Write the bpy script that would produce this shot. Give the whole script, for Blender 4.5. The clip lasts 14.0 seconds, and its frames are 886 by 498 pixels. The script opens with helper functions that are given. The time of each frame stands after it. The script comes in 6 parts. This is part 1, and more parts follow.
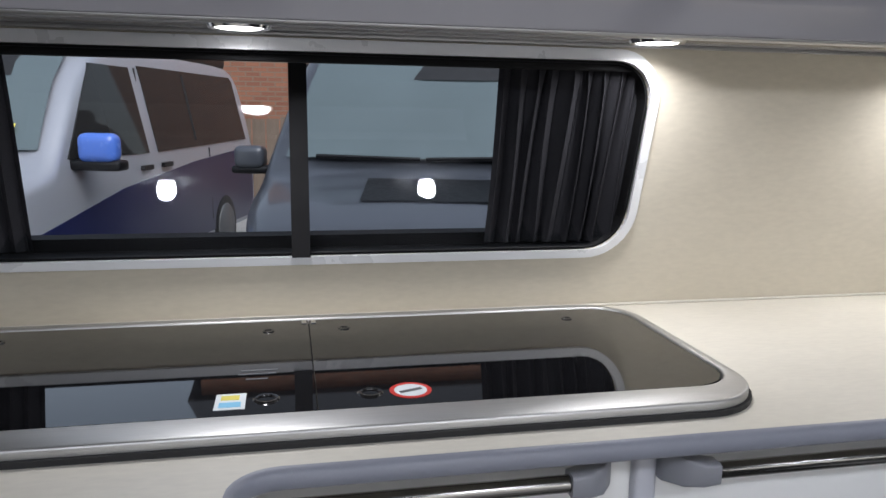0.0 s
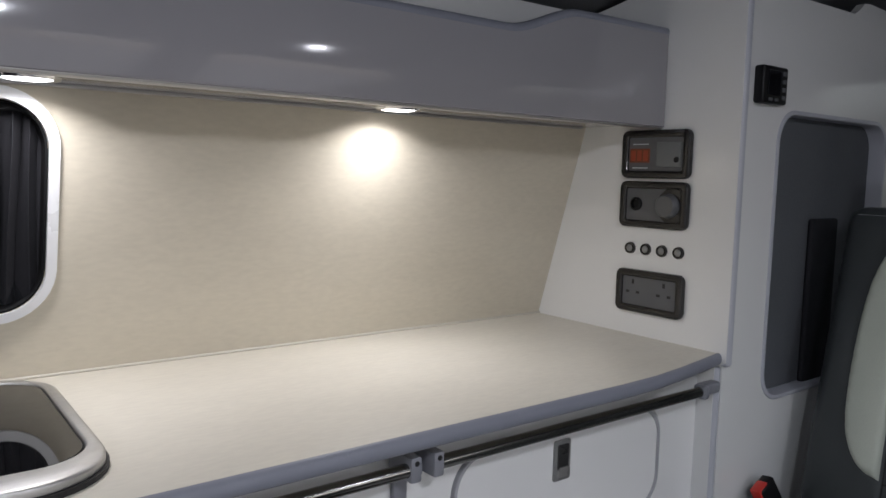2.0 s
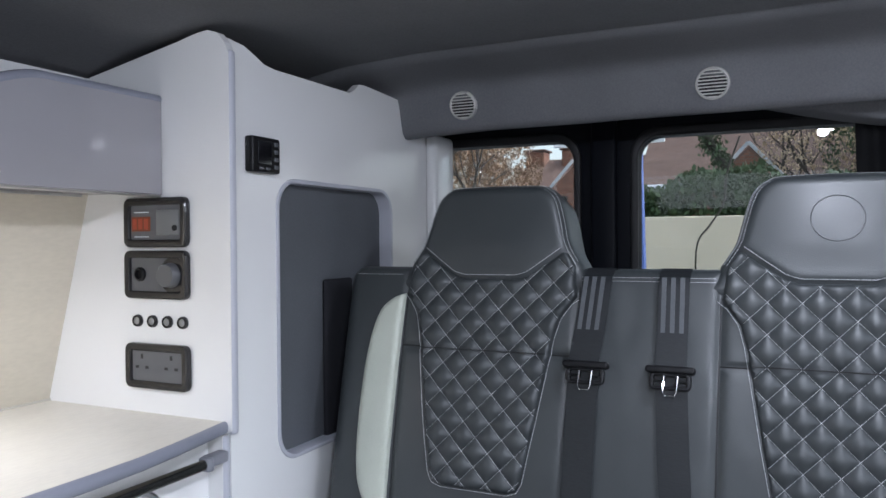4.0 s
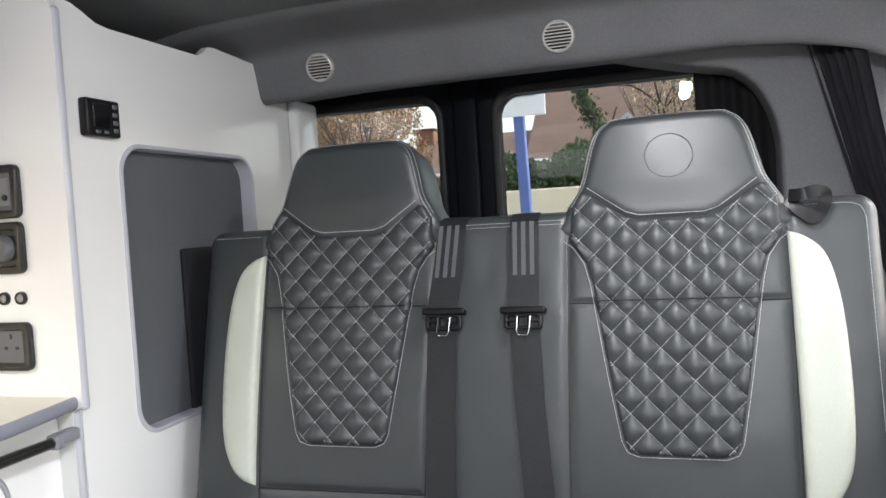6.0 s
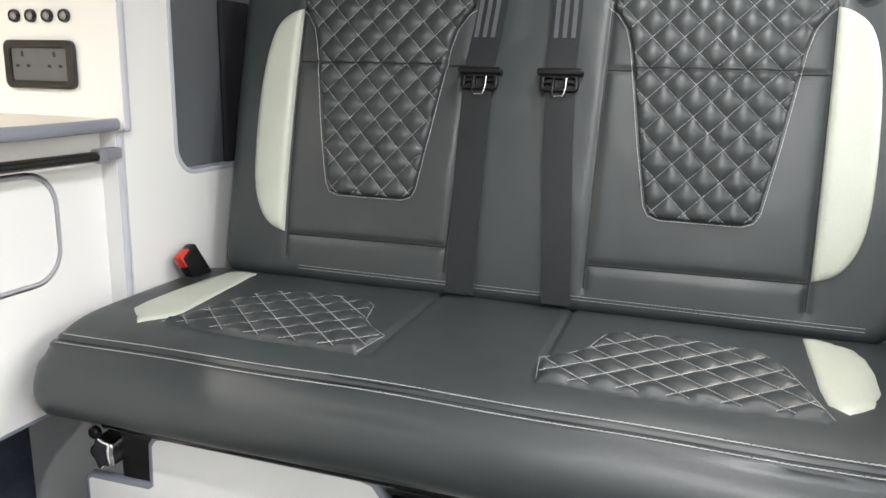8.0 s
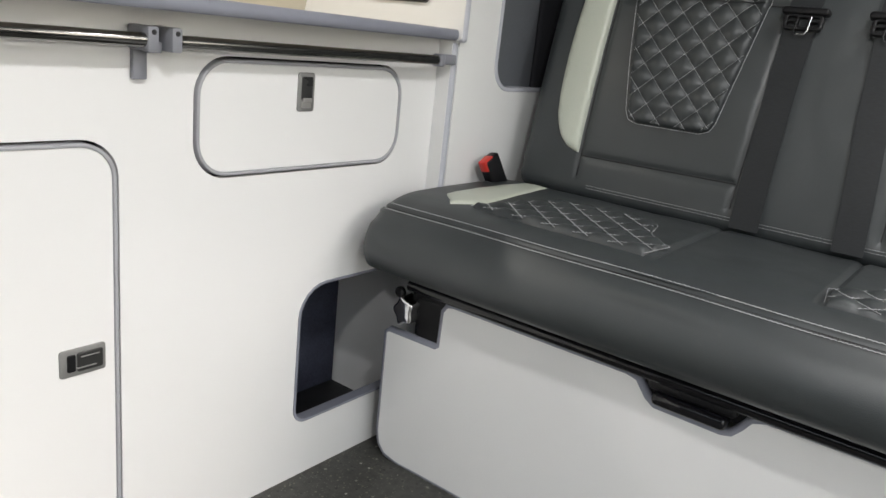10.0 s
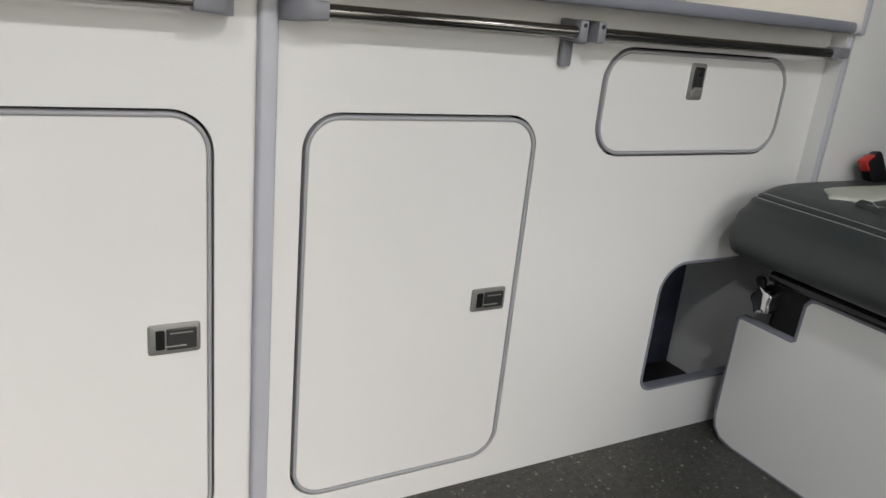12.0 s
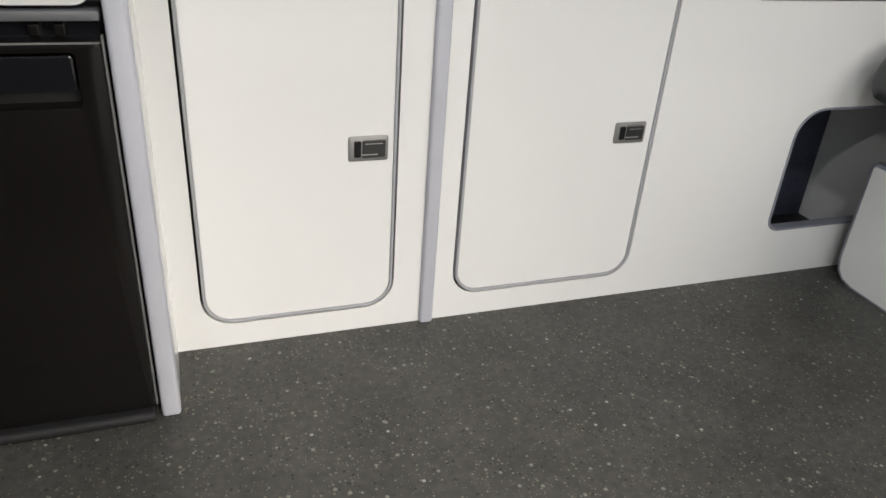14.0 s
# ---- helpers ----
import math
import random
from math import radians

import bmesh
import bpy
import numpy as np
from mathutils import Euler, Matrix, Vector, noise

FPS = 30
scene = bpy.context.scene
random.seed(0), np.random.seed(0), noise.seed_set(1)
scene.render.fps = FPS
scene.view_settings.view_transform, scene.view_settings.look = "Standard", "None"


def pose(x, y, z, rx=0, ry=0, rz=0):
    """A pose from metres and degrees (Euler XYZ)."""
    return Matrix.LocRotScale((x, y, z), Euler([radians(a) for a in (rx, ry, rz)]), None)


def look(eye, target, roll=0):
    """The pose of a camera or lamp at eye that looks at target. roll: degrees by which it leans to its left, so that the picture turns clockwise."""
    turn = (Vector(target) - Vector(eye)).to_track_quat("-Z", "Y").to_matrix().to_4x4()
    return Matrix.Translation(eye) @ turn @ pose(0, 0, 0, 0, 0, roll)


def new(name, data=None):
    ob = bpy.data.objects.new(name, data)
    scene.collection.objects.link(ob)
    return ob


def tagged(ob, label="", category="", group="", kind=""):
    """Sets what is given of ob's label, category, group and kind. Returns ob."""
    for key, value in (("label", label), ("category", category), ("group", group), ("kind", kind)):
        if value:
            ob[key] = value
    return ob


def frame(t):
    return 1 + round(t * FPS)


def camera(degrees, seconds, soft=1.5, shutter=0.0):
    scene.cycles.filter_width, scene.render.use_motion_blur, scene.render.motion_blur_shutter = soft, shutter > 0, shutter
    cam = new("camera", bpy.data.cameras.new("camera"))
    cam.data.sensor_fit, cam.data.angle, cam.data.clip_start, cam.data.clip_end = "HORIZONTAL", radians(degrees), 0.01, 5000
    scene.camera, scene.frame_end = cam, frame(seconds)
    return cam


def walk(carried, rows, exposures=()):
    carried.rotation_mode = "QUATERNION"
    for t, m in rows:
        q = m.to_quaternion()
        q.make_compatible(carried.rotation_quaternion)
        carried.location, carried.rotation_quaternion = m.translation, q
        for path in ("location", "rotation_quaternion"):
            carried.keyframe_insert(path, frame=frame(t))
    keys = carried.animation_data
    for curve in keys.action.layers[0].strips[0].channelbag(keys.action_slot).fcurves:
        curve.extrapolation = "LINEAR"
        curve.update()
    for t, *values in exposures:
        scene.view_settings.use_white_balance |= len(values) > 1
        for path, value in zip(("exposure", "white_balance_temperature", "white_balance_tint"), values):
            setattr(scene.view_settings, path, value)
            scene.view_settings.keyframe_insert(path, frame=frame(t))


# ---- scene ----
import mathutils
from mathutils import geometry

cam = camera(61.2, 14.0)
PATH = [
    (0, (0.082, -0.008, 1.094), (0.485, 1.916, 0.731), 0.9),
    (0.5, (0.168, -0.007, 1.093), (0.797, 1.86, 0.749), 0.9),
    (1, (0.237, -0.016, 1.097), (1.051, 1.783, 0.775), 0.8),
    (1.5, (0.314, -0.035, 1.09), (1.327, 1.669, 0.825), 1.1),
    (2, (0.382, -0.065, 1.088), (1.595, 1.513, 0.887), 1.4),
    (2.5, (0.44, -0.1, 1.09), (1.841, 1.317, 0.93), 1.6),
    (3, (0.491, -0.144, 1.094), (2.077, 1.069, 0.988), 0.9),
    (3.5, (0.509, -0.179, 1.1), (2.234, 0.831, 1.036), 0.4),
    (4, (0.531, -0.219, 1.097), (2.342, 0.629, 1.073), -0.4),
    (4.2, (0.538, -0.242, 1.094), (2.375, 0.547, 1.095), -1.0),
    (6.3, (0.551, -0.285, 1.026), (2.465, 0.284, 0.912), -3.2),
    (6.5, (0.551, -0.279, 1.007), (2.463, 0.286, 0.853), -2.7),
    (7, (0.557, -0.281, 0.945), (2.454, 0.297, 0.689), -1.3),
    (7.2, (0.543, -0.258, 0.936), (2.44, 0.282, 0.604), -0.7),
    (9.3, (0.421, -0.272, 0.797), (2.119, 0.629, 0.241), 5.4),
    (9.5, (0.395, -0.265, 0.793), (2.057, 0.709, 0.256), 5.8),
    (10, (0.342, -0.253, 0.796), (1.886, 0.895, 0.252), 6.3),
    (10.5, (0.302, -0.249, 0.788), (1.715, 1.053, 0.232), 6.3),
    (11, (0.256, -0.245, 0.788), (1.527, 1.187, 0.21), 6.3),
    (11.5, (0.207, -0.249, 0.785), (1.323, 1.299, 0.188), 6.1),
    (12, (0.168, -0.265, 0.785), (1.122, 1.372, 0.145), 5.9),
    (12.5, (0.105, -0.284, 0.768), (0.923, 1.408, 0.083), 5.5),
    (13, (0.059, -0.326, 0.755), (0.762, 1.384, -0.008), 5.1),
    (13.5, (0.045, -0.378, 0.764), (0.665, 1.326, -0.081), 4.5),
    (14, (0.051, -0.438, 0.771), (0.664, 1.208, -0.186), 4.2),
]
EXPOSURES = [(0, 0.76, 6080, 13.5), (1, 0.54, 6100, 14.5), (2, 0.52, 6150, 15), (3, 0.83, 5950, 14.5), (4, 1.78, 5750, 15), (6.5, 2.25, 6650, 12), (7.2, 2.25, 6700, 11.5), (9.5, 1.85, 6750, 11), (11, 1.25, 6750, 11), (12.5, 0.95, 6750, 11), (13.5, 1.2, 6750, 11), (14, 1.2, 6800, 11)]
walk(cam, [(t, look(eye, target, roll)) for t, eye, target, roll in PATH], EXPOSURES)

# ---- world and large lights ----
world = bpy.data.worlds.new("world")
scene.world = world
world.use_nodes = True
wn = world.node_tree
sky = wn.nodes.new("ShaderNodeTexSky")
sky.sky_type, sky.sun_disc = "NISHITA", False
sky.sun_elevation, sky.sun_rotation = radians(48), radians(155)
sky.dust_density, sky.air_density = 3.5, 1.5
cloud = wn.nodes.new("ShaderNodeHueSaturation")      # a thin even cloud greys the sky
cloud.inputs["Saturation"].default_value = 0.45
wn.links.new(sky.outputs[0], cloud.inputs["Color"])
wn.links.new(cloud.outputs[0], wn.nodes["Background"].inputs[0])
wn.nodes["Background"].inputs[1].default_value = 0.15

sun_data = bpy.data.lights.new("sun", "SUN")
sun_data.energy, sun_data.angle, sun_data.color = 1.3, radians(60), (1.0, 0.97, 0.93)
sun = new("sun", sun_data)
sun.matrix_world = look((0, 0, 0), (-0.28, 0.60, -0.745))

SPOTS = [(-0.29, -0.36), (0.54, -0.36), (1.388, -0.295)]      # ceiling spots
LEDS = [(0.035, 0.853), (0.522, 0.853), (1.000, 0.853)]      # lamps under the locker
SPOT_POWER, LED_POWER = (0.7, 0.7, 0.75), 0.50
DOME_POWER = (4.2, 4.2, 0.4)
CEIL = 1.46

# ---- materials ----


def mat(name, base, rough=0.5, metal=0.0, vary=0.06, scale=8.0, fine=0.0, fine_scale=300.0, bump=0.0, bump_scale=400.0,
        stretch=(1, 1, 1), coat=0.0, spec=0.5, rough_vary=0.08):
    m = bpy.data.materials.new(name)
    m.use_nodes = True
    nt = m.node_tree
    p = nt.nodes["Principled BSDF"]
    p.inputs["Roughness"].default_value, p.inputs["Metallic"].default_value = rough, metal
    p.inputs["Coat Weight"].default_value, p.inputs["Specular IOR Level"].default_value = coat, spec
    co = nt.nodes.new("ShaderNodeTexCoord")
    mp = nt.nodes.new("ShaderNodeMapping")
    mp.inputs["Scale"].default_value = stretch
    nt.links.new(co.outputs["Object"], mp.inputs["Vector"])

    def tex(sc, detail=4.0):
        n = nt.nodes.new("ShaderNodeTexNoise")
        n.inputs["Scale"].default_value, n.inputs["Detail"].default_value = sc, detail
        nt.links.new(mp.outputs["Vector"], n.inputs["Vector"])
        return n

    def mix(a, fac, lo, hi):
        r = nt.nodes.new("ShaderNodeMapRange")
        r.inputs["From Min"].default_value, r.inputs["From Max"].default_value = 0.15, 0.85
        r.inputs["To Min"].default_value, r.inputs["To Max"].default_value = lo, hi
        nt.links.new(fac, r.inputs["Value"])
        v = nt.nodes.new("ShaderNodeVectorMath")
        v.operation = "SCALE"
        if isinstance(a, tuple):
            v.inputs[0].default_value = a
        else:
            nt.links.new(a, v.inputs[0])
        nt.links.new(r.outputs[0], v.inputs["Scale"])
        return v.outputs[0]

    big = tex(scale)
    col = mix(tuple(base), big.outputs["Fac"], 1 - vary, 1 + vary)
    if fine:
        col = mix(col, tex(fine_scale, 2.0).outputs["Fac"], 1 - fine, 1 + fine)
    nt.links.new(col, p.inputs["Base Color"])
    rr = nt.nodes.new("ShaderNodeMapRange")
    rr.inputs["From Min"].default_value, rr.inputs["From Max"].default_value = 0.15, 0.85
    rr.inputs["To Min"].default_value, rr.inputs["To Max"].default_value = max(rough - rough_vary, 0.02), min(rough + rough_vary, 1)
    nt.links.new(tex(scale * 2.3).outputs["Fac"], rr.inputs["Value"])
    nt.links.new(rr.outputs[0], p.inputs["Roughness"])
    if bump:
        b = nt.nodes.new("ShaderNodeBump")
        b.inputs["Strength"].default_value, b.inputs["Distance"].default_value = bump, 0.001
        nt.links.new(tex(bump_scale, 3.0).outputs["Fac"], b.inputs["Height"])
        nt.links.new(b.outputs[0], p.inputs["Normal"])
    return m


def leather(name, base, rough):
    """Grained leather: a fine cell relief under a soft sheen."""
    m = mat(name, base, rough, vary=0.10, scale=6.0, fine=0.06, fine_scale=500, spec=0.72)
    nt = m.node_tree
    v = nt.nodes.new("ShaderNodeTexVoronoi")
    v.inputs["Scale"].default_value = 650
    co = nt.nodes.new("ShaderNodeTexCoord")
    nt.links.new(co.outputs["Object"], v.inputs["Vector"])
    b = nt.nodes.new("ShaderNodeBump")
    b.inputs["Strength"].default_value, b.inputs["Distance"].default_value = 0.13, 0.0008
    nt.links.new(v.outputs["Distance"], b.inputs["Height"])
    nt.links.new(b.outputs[0], nt.nodes["Principled BSDF"].inputs["Normal"])
    return m


def glow(name, color, strength):
    m = bpy.data.materials.new(name)
    m.use_nodes = True
    p = m.node_tree.nodes["Principled BSDF"]
    p.inputs["Base Color"].default_value = (*color, 1)
    p.inputs["Emission Color"].default_value = (*color, 1)
    p.inputs["Emission Strength"].default_value = strength
    return m


def glass(name, tint, rough=0.0, ior=1.45):
    """Thin pane: see-through, with a mirror gloss by Fresnel."""
    m = bpy.data.materials.new(name)
    m.use_nodes = True
    nt = m.node_tree
    nt.nodes.remove(nt.nodes["Principled BSDF"])
    out = nt.nodes["Material Output"]
    tr, gl, mx, fr = (nt.nodes.new("ShaderNode" + k) for k in ("BsdfTransparent", "BsdfGlossy", "MixShader", "Fresnel"))
    tr.inputs[0].default_value = (*tint, 1)
    gl.inputs["Roughness"].default_value = rough
    fr.inputs[0].default_value = ior
    nt.links.new(fr.outputs[0], mx.inputs[0])
    nt.links.new(tr.outputs[0], mx.inputs[1])
    nt.links.new(gl.outputs[0], mx.inputs[2])
    nt.links.new(mx.outputs[0], out.inputs[0])
    return m


WHITE = mat("white_laminate", (0.80, 0.80, 0.79), 0.15, vary=0.012, scale=2, bump=0.02, bump_scale=250, rough_vary=0.04)
SHELF_GREY = mat("grey_gloss_laminate", (0.335, 0.326, 0.342), 0.09, vary=0.03, scale=3, rough_vary=0.01)
TRIM_PALE = mat("pale_grey_edge_trim", (0.49, 0.50, 0.55), 0.4, vary=0.04, scale=20, bump=0.05)
DOOR_TRIM = mat("mid_grey_door_edging", (0.36, 0.365, 0.385), 0.4, vary=0.04, scale=20, bump=0.05)
TRIM = mat("grey_edge_trim", (0.23, 0.24, 0.285), 0.45, vary=0.04, scale=20, bump=0.05)
CREAM = mat("cream_worktop", (0.66, 0.625, 0.545), 0.42, vary=0.05, scale=9, fine=0.06, fine_scale=130, stretch=(0.45, 1.4, 1.6), bump=0.08, bump_scale=160)
BEIGE = mat("beige_wall_panel", (0.575, 0.53, 0.435), 0.36, vary=0.06, scale=9, fine=0.06, fine_scale=130, stretch=(0.45, 1, 1.3), bump=0.08, bump_scale=160)
STEEL = mat("brushed_steel", (0.52, 0.515, 0.505), 0.48, 1.0, vary=0.05, scale=6, fine=0.08, fine_scale=160, stretch=(0.1, 4, 4))
CHROME = mat("chrome", (0.85, 0.85, 0.86), 0.08, 1.0, vary=0.02, rough_vary=0.03)
BRACKET = mat("slate_bracket_plastic", (0.23, 0.235, 0.262), 0.4, vary=0.06, scale=30)
TUBE = mat("brushed_tube", (0.22, 0.215, 0.205), 0.18, 1.0, vary=0.05, fine=0.06, fine_scale=220, stretch=(0.1, 3, 3))
LATCH = mat("satin_nickel", (0.27, 0.27, 0.265), 0.34, 0.45, vary=0.05, scale=30)
BLACK = mat("black_plastic", (0.006, 0.006, 0.007), 0.40, vary=0.15, scale=20, bump=0.08, spec=0.28)
GLOSS_BLACK = mat("gloss_black", (0.008, 0.008, 0.010), 0.06, vary=0.1, rough_vary=0.02)
FRAME_BLACK = mat("matt_black_frame", (0.004, 0.004, 0.005), 0.75, vary=0.1, spec=0.25)
RUBBER = mat("black_rubber", (0.012, 0.012, 0.013), 0.6, vary=0.1)
PANEL_GREY = mat("grey_module_plastic", (0.105, 0.108, 0.115), 0.42, vary=0.06, scale=40)
FRAME_GREY = mat("dark_frame_plastic", (0.016, 0.015, 0.015), 0.16, vary=0.05, scale=4, rough_vary=0.02)
FRIDGE_BLACK = mat("fridge_black_film", (0.008, 0.007, 0.0065), 0.20, vary=0.1, scale=3, spec=0.20, rough_vary=0.02)
LEATHER = leather("charcoal_leather", (0.032, 0.0375, 0.0395), 0.44)
QUILT = leather("quilted_charcoal_leather", (0.029, 0.034, 0.036), 0.48)
PALE = leather("off_white_leather", (0.50, 0.53, 0.45), 0.45)
THREAD = mat("white_thread", (0.44, 0.45, 0.46), 0.7, vary=0.1, scale=200)
WEBBING = mat("black_webbing", (0.015, 0.017, 0.019), 0.42, spec=0.4, vary=0.08, fine=0.25, fine_scale=420, stretch=(1, 0.25, 1), bump=0.3, bump_scale=500)
FELT = mat("charcoal_felt_lining", (0.16, 0.163, 0.170), 0.95, vary=0.14, scale=5, fine=0.12, fine_scale=260, bump=0.5, bump_scale=500, spec=0.15)
SIDE_FELT = mat("dark_side_lining", (0.085, 0.089, 0.096), 0.8, vary=0.10, scale=7, fine=0.10, fine_scale=300, bump=0.3, bump_scale=450, spec=0.25)
CURTAIN = mat("dark_curtain_cloth", (0.022, 0.022, 0.026), 0.85, vary=0.12, scale=12, fine=0.15, fine_scale=500, bump=0.3, bump_scale=600, spec=0.2)
RED = mat("red_plastic", (0.62, 0.035, 0.025), 0.35, vary=0.05)
AMBER = glow("amber_display", (0.12, 0.03, 0.010), 0.16)
PAPER = mat("white_sticker", (0.72, 0.76, 0.78), 0.5, vary=0.03)
BLUE_INK = mat("blue_print", (0.22, 0.55, 0.78), 0.5, vary=0.05)
YELLOW_INK = mat("yellow_print", (0.75, 0.65, 0.10), 0.5, vary=0.05)
NICHE = mat("blue_grey_carpet", (0.055, 0.060, 0.085), 0.95, vary=0.35, scale=14, fine=0.2, fine_scale=200, bump=0.5, spec=0.1)
NICHE_SIDE = mat("grey_board", (0.34, 0.34, 0.37), 0.6, vary=0.05)
LED_GLOW = glow("led_lens", (1.0, 0.97, 0.90), 5.0)
SPOT_GLOW = glow("spot_lens", (1.0, 0.99, 0.97), 25.0)
WINDOW_GLASS = glass("tinted_acrylic", (0.64, 0.67, 0.68))
REAR_GLASS = glass("tinted_glass", (0.68, 0.71, 0.71))
RECESS_CLOTH = mat("grey_recess_cloth", (0.115, 0.122, 0.133), 0.85, vary=0.08, scale=7, fine=0.08, fine_scale=300, bump=0.25, bump_scale=450, spec=0.25)


def floor_material():
    """Dark safety vinyl with pale and glittering flecks."""
    m = mat("speckled_safety_vinyl", (0.050, 0.049, 0.044), 0.5, vary=0.34, scale=9, fine=0.42, fine_scale=75, bump=0.35, bump_scale=400)
    nt = m.node_tree
    p = nt.nodes["Principled BSDF"]
    co = nt.nodes.new("ShaderNodeTexCoord")
    base = p.inputs["Base Color"].links[0].from_socket
    for sc, cut, tone, keep in ((62, 0.19, (0.20, 0.196, 0.17), 0.74), (110, 0.22, (0.15, 0.145, 0.11), 0.60), (190, 0.26, (0.115, 0.115, 0.10), 0.60), (85, 0.20, (0.016, 0.016, 0.015), 0.62), (45, 0.12, (0.34, 0.33, 0.30), 0.86)):
        v = nt.nodes.new("ShaderNodeTexVoronoi")
        v.inputs["Scale"].default_value = sc
        nt.links.new(co.outputs["Object"], v.inputs["Vector"])
        near = nt.nodes.new("ShaderNodeMath")
        near.operation = "LESS_THAN"
        nt.links.new(v.outputs["Distance"], near.inputs[0])
        near.inputs[1].default_value = cut
        pick = nt.nodes.new("ShaderNodeSeparateColor")
        nt.links.new(v.outputs["Color"], pick.inputs[0])
        some = nt.nodes.new("ShaderNodeMath")
        some.operation = "GREATER_THAN"
        nt.links.new(pick.outputs[0], some.inputs[0])
        some.inputs[1].default_value = keep
        both = nt.nodes.new("ShaderNodeMath")
        both.operation = "MULTIPLY"
        nt.links.new(near.outputs[0], both.inputs[0])
        nt.links.new(some.outputs[0], both.inputs[1])
        mx = nt.nodes.new("ShaderNodeMix")
        mx.data_type = "RGBA"
        nt.links.new(both.outputs[0], mx.inputs["Factor"])
        nt.links.new(base, mx.inputs["A"])
        mx.inputs["B"].default_value = (*tone, 1)
        base = mx.outputs["Result"]
    nt.links.new(base, p.inputs["Base Color"])
    return m


FLOOR = floor_material()

# ---- mesh helpers ----


def part(name, bm, material, parent=None, label="", smooth=None):
    """Links a bmesh as one mesh object under a thing or a part. smooth: the angle below which edges are shaded round."""
    me = bpy.data.meshes.new(name)
    bmesh.ops.recalc_face_normals(bm, faces=bm.faces[:])
    if smooth:
        for f in bm.faces:
            f.smooth = True
        for e in bm.edges:
            e.smooth = len(e.link_faces) == 2 and e.calc_face_angle(0) < radians(smooth)
    bm.to_mesh(me)
    bm.free()
    for m in (material if isinstance(material, (list, tuple)) else [material]):
        me.materials.append(m)
    ob = new(name, me)
    if parent is not None:
        ob.parent = parent
        ob.matrix_parent_inverse = parent.matrix_world.inverted() if parent.parent is None else Matrix()
    if label:
        ob["label"] = label
    if name == "stitching":
        ob["kind"] = "stuff"
    return ob


def thing(name, at=(0, 0, 0), label="", category="", group="", kind=""):
    """A top-level Empty at a thing's base."""
    ob = new(name)
    ob.matrix_basis = Matrix.Translation(at)
    ob.matrix_world = ob.matrix_basis
    ob.empty_display_size = 0.05
    return tagged(ob, label, category, group, kind)


def box(x0, x1, y0, y1, z0, z1, bevel=0.0, seg=2, bm=None):
    b = bmesh.new()
    bmesh.ops.create_cube(b, size=1.0)
    bmesh.ops.transform(b, verts=b.verts[:], matrix=Matrix.Translation(((x0 + x1) / 2, (y0 + y1) / 2, (z0 + z1) / 2)) @ Matrix.Diagonal((abs(x1 - x0), abs(y1 - y0), abs(z1 - z0), 1)))
    if bevel:
        bmesh.ops.bevel(b, geom=b.edges[:], offset=bevel, segments=seg, profile=0.5, affect="EDGES")
    return merge(bm, b) if bm is not None else b


def merge(bm, other):
    me = bpy.data.meshes.new("tmp")
    other.to_mesh(me)
    other.free()
    bm.from_mesh(me)
    bpy.data.meshes.remove(me)
    return bm


def rrect(u0, u1, v0, v1, r, n=6):
    """Rounded rectangle, counter-clockwise. r: one radius or four (lower left, lower right, upper right, upper left)."""
    rs = r if isinstance(r, (list, tuple)) else (r,) * 4
    pts = []
    for (cu, cv, a0), q in zip(((u0, v0, 180), (u1, v0, 270), (u1, v1, 0), (u0, v1, 90)), rs):
        su, sv = (1 if cu == u0 else -1), (1 if cv == v0 else -1)
        for k in range(n + 1):
            a = radians(a0 + 90 * k / n)
            pts.append((cu + su * q + q * math.cos(a), cv + sv * q + q * math.sin(a)))
    return pts


AXIS = {"x": lambda u, v, w: (w, u, v), "y": lambda u, v, w: (u, w, v), "z": lambda u, v, w: (u, v, w)}


def plate(outer, holes, axis, w0, w1, bevel=0.0, seg=2, place=None):
    """A slab with holes: outlines in (u, v), from w0 to w1 along the axis; bevel rounds the edges of the face at w0."""
    to = place or AXIS[axis]
    bm = bmesh.new()
    for loop in [outer, *holes]:
        vs = [bm.verts.new(to(u, v, w0)) for u, v in loop]
        for a, b in zip(vs, vs[1:] + vs[:1]):
            bm.edges.new((a, b))
    bmesh.ops.triangle_fill(bm, use_beauty=True, use_dissolve=False, edges=bm.edges[:])
    front = bm.faces[:]
    rim = [e for e in bm.edges if len(e.link_faces) == 1]
    ret = bmesh.ops.extrude_face_region(bm, geom=front)
    shift = Vector(to(0, 0, w1)) - Vector(to(0, 0, w0))
    moved = [g for g in ret["geom"] if isinstance(g, bmesh.types.BMVert)]
    bmesh.ops.translate(bm, verts=moved, vec=shift)
    if bevel:
        keep = [f for f in front if f.is_valid]
        if not keep:
            bmesh.ops.contextual_create(bm, geom=[])
        bmesh.ops.recalc_face_normals(bm, faces=bm.faces[:])
        edges = [e for e in bm.edges if len(e.link_faces) == 2 and e.calc_face_angle(0) > radians(60)
                 and all(abs((v.co - Vector(to(0, 0, w0))).dot(shift.normalized())) < 1e-5 for v in e.verts)]
        bmesh.ops.bevel(bm, geom=edges, offset=bevel, segments=seg, profile=0.5, affect="EDGES")
    return bm


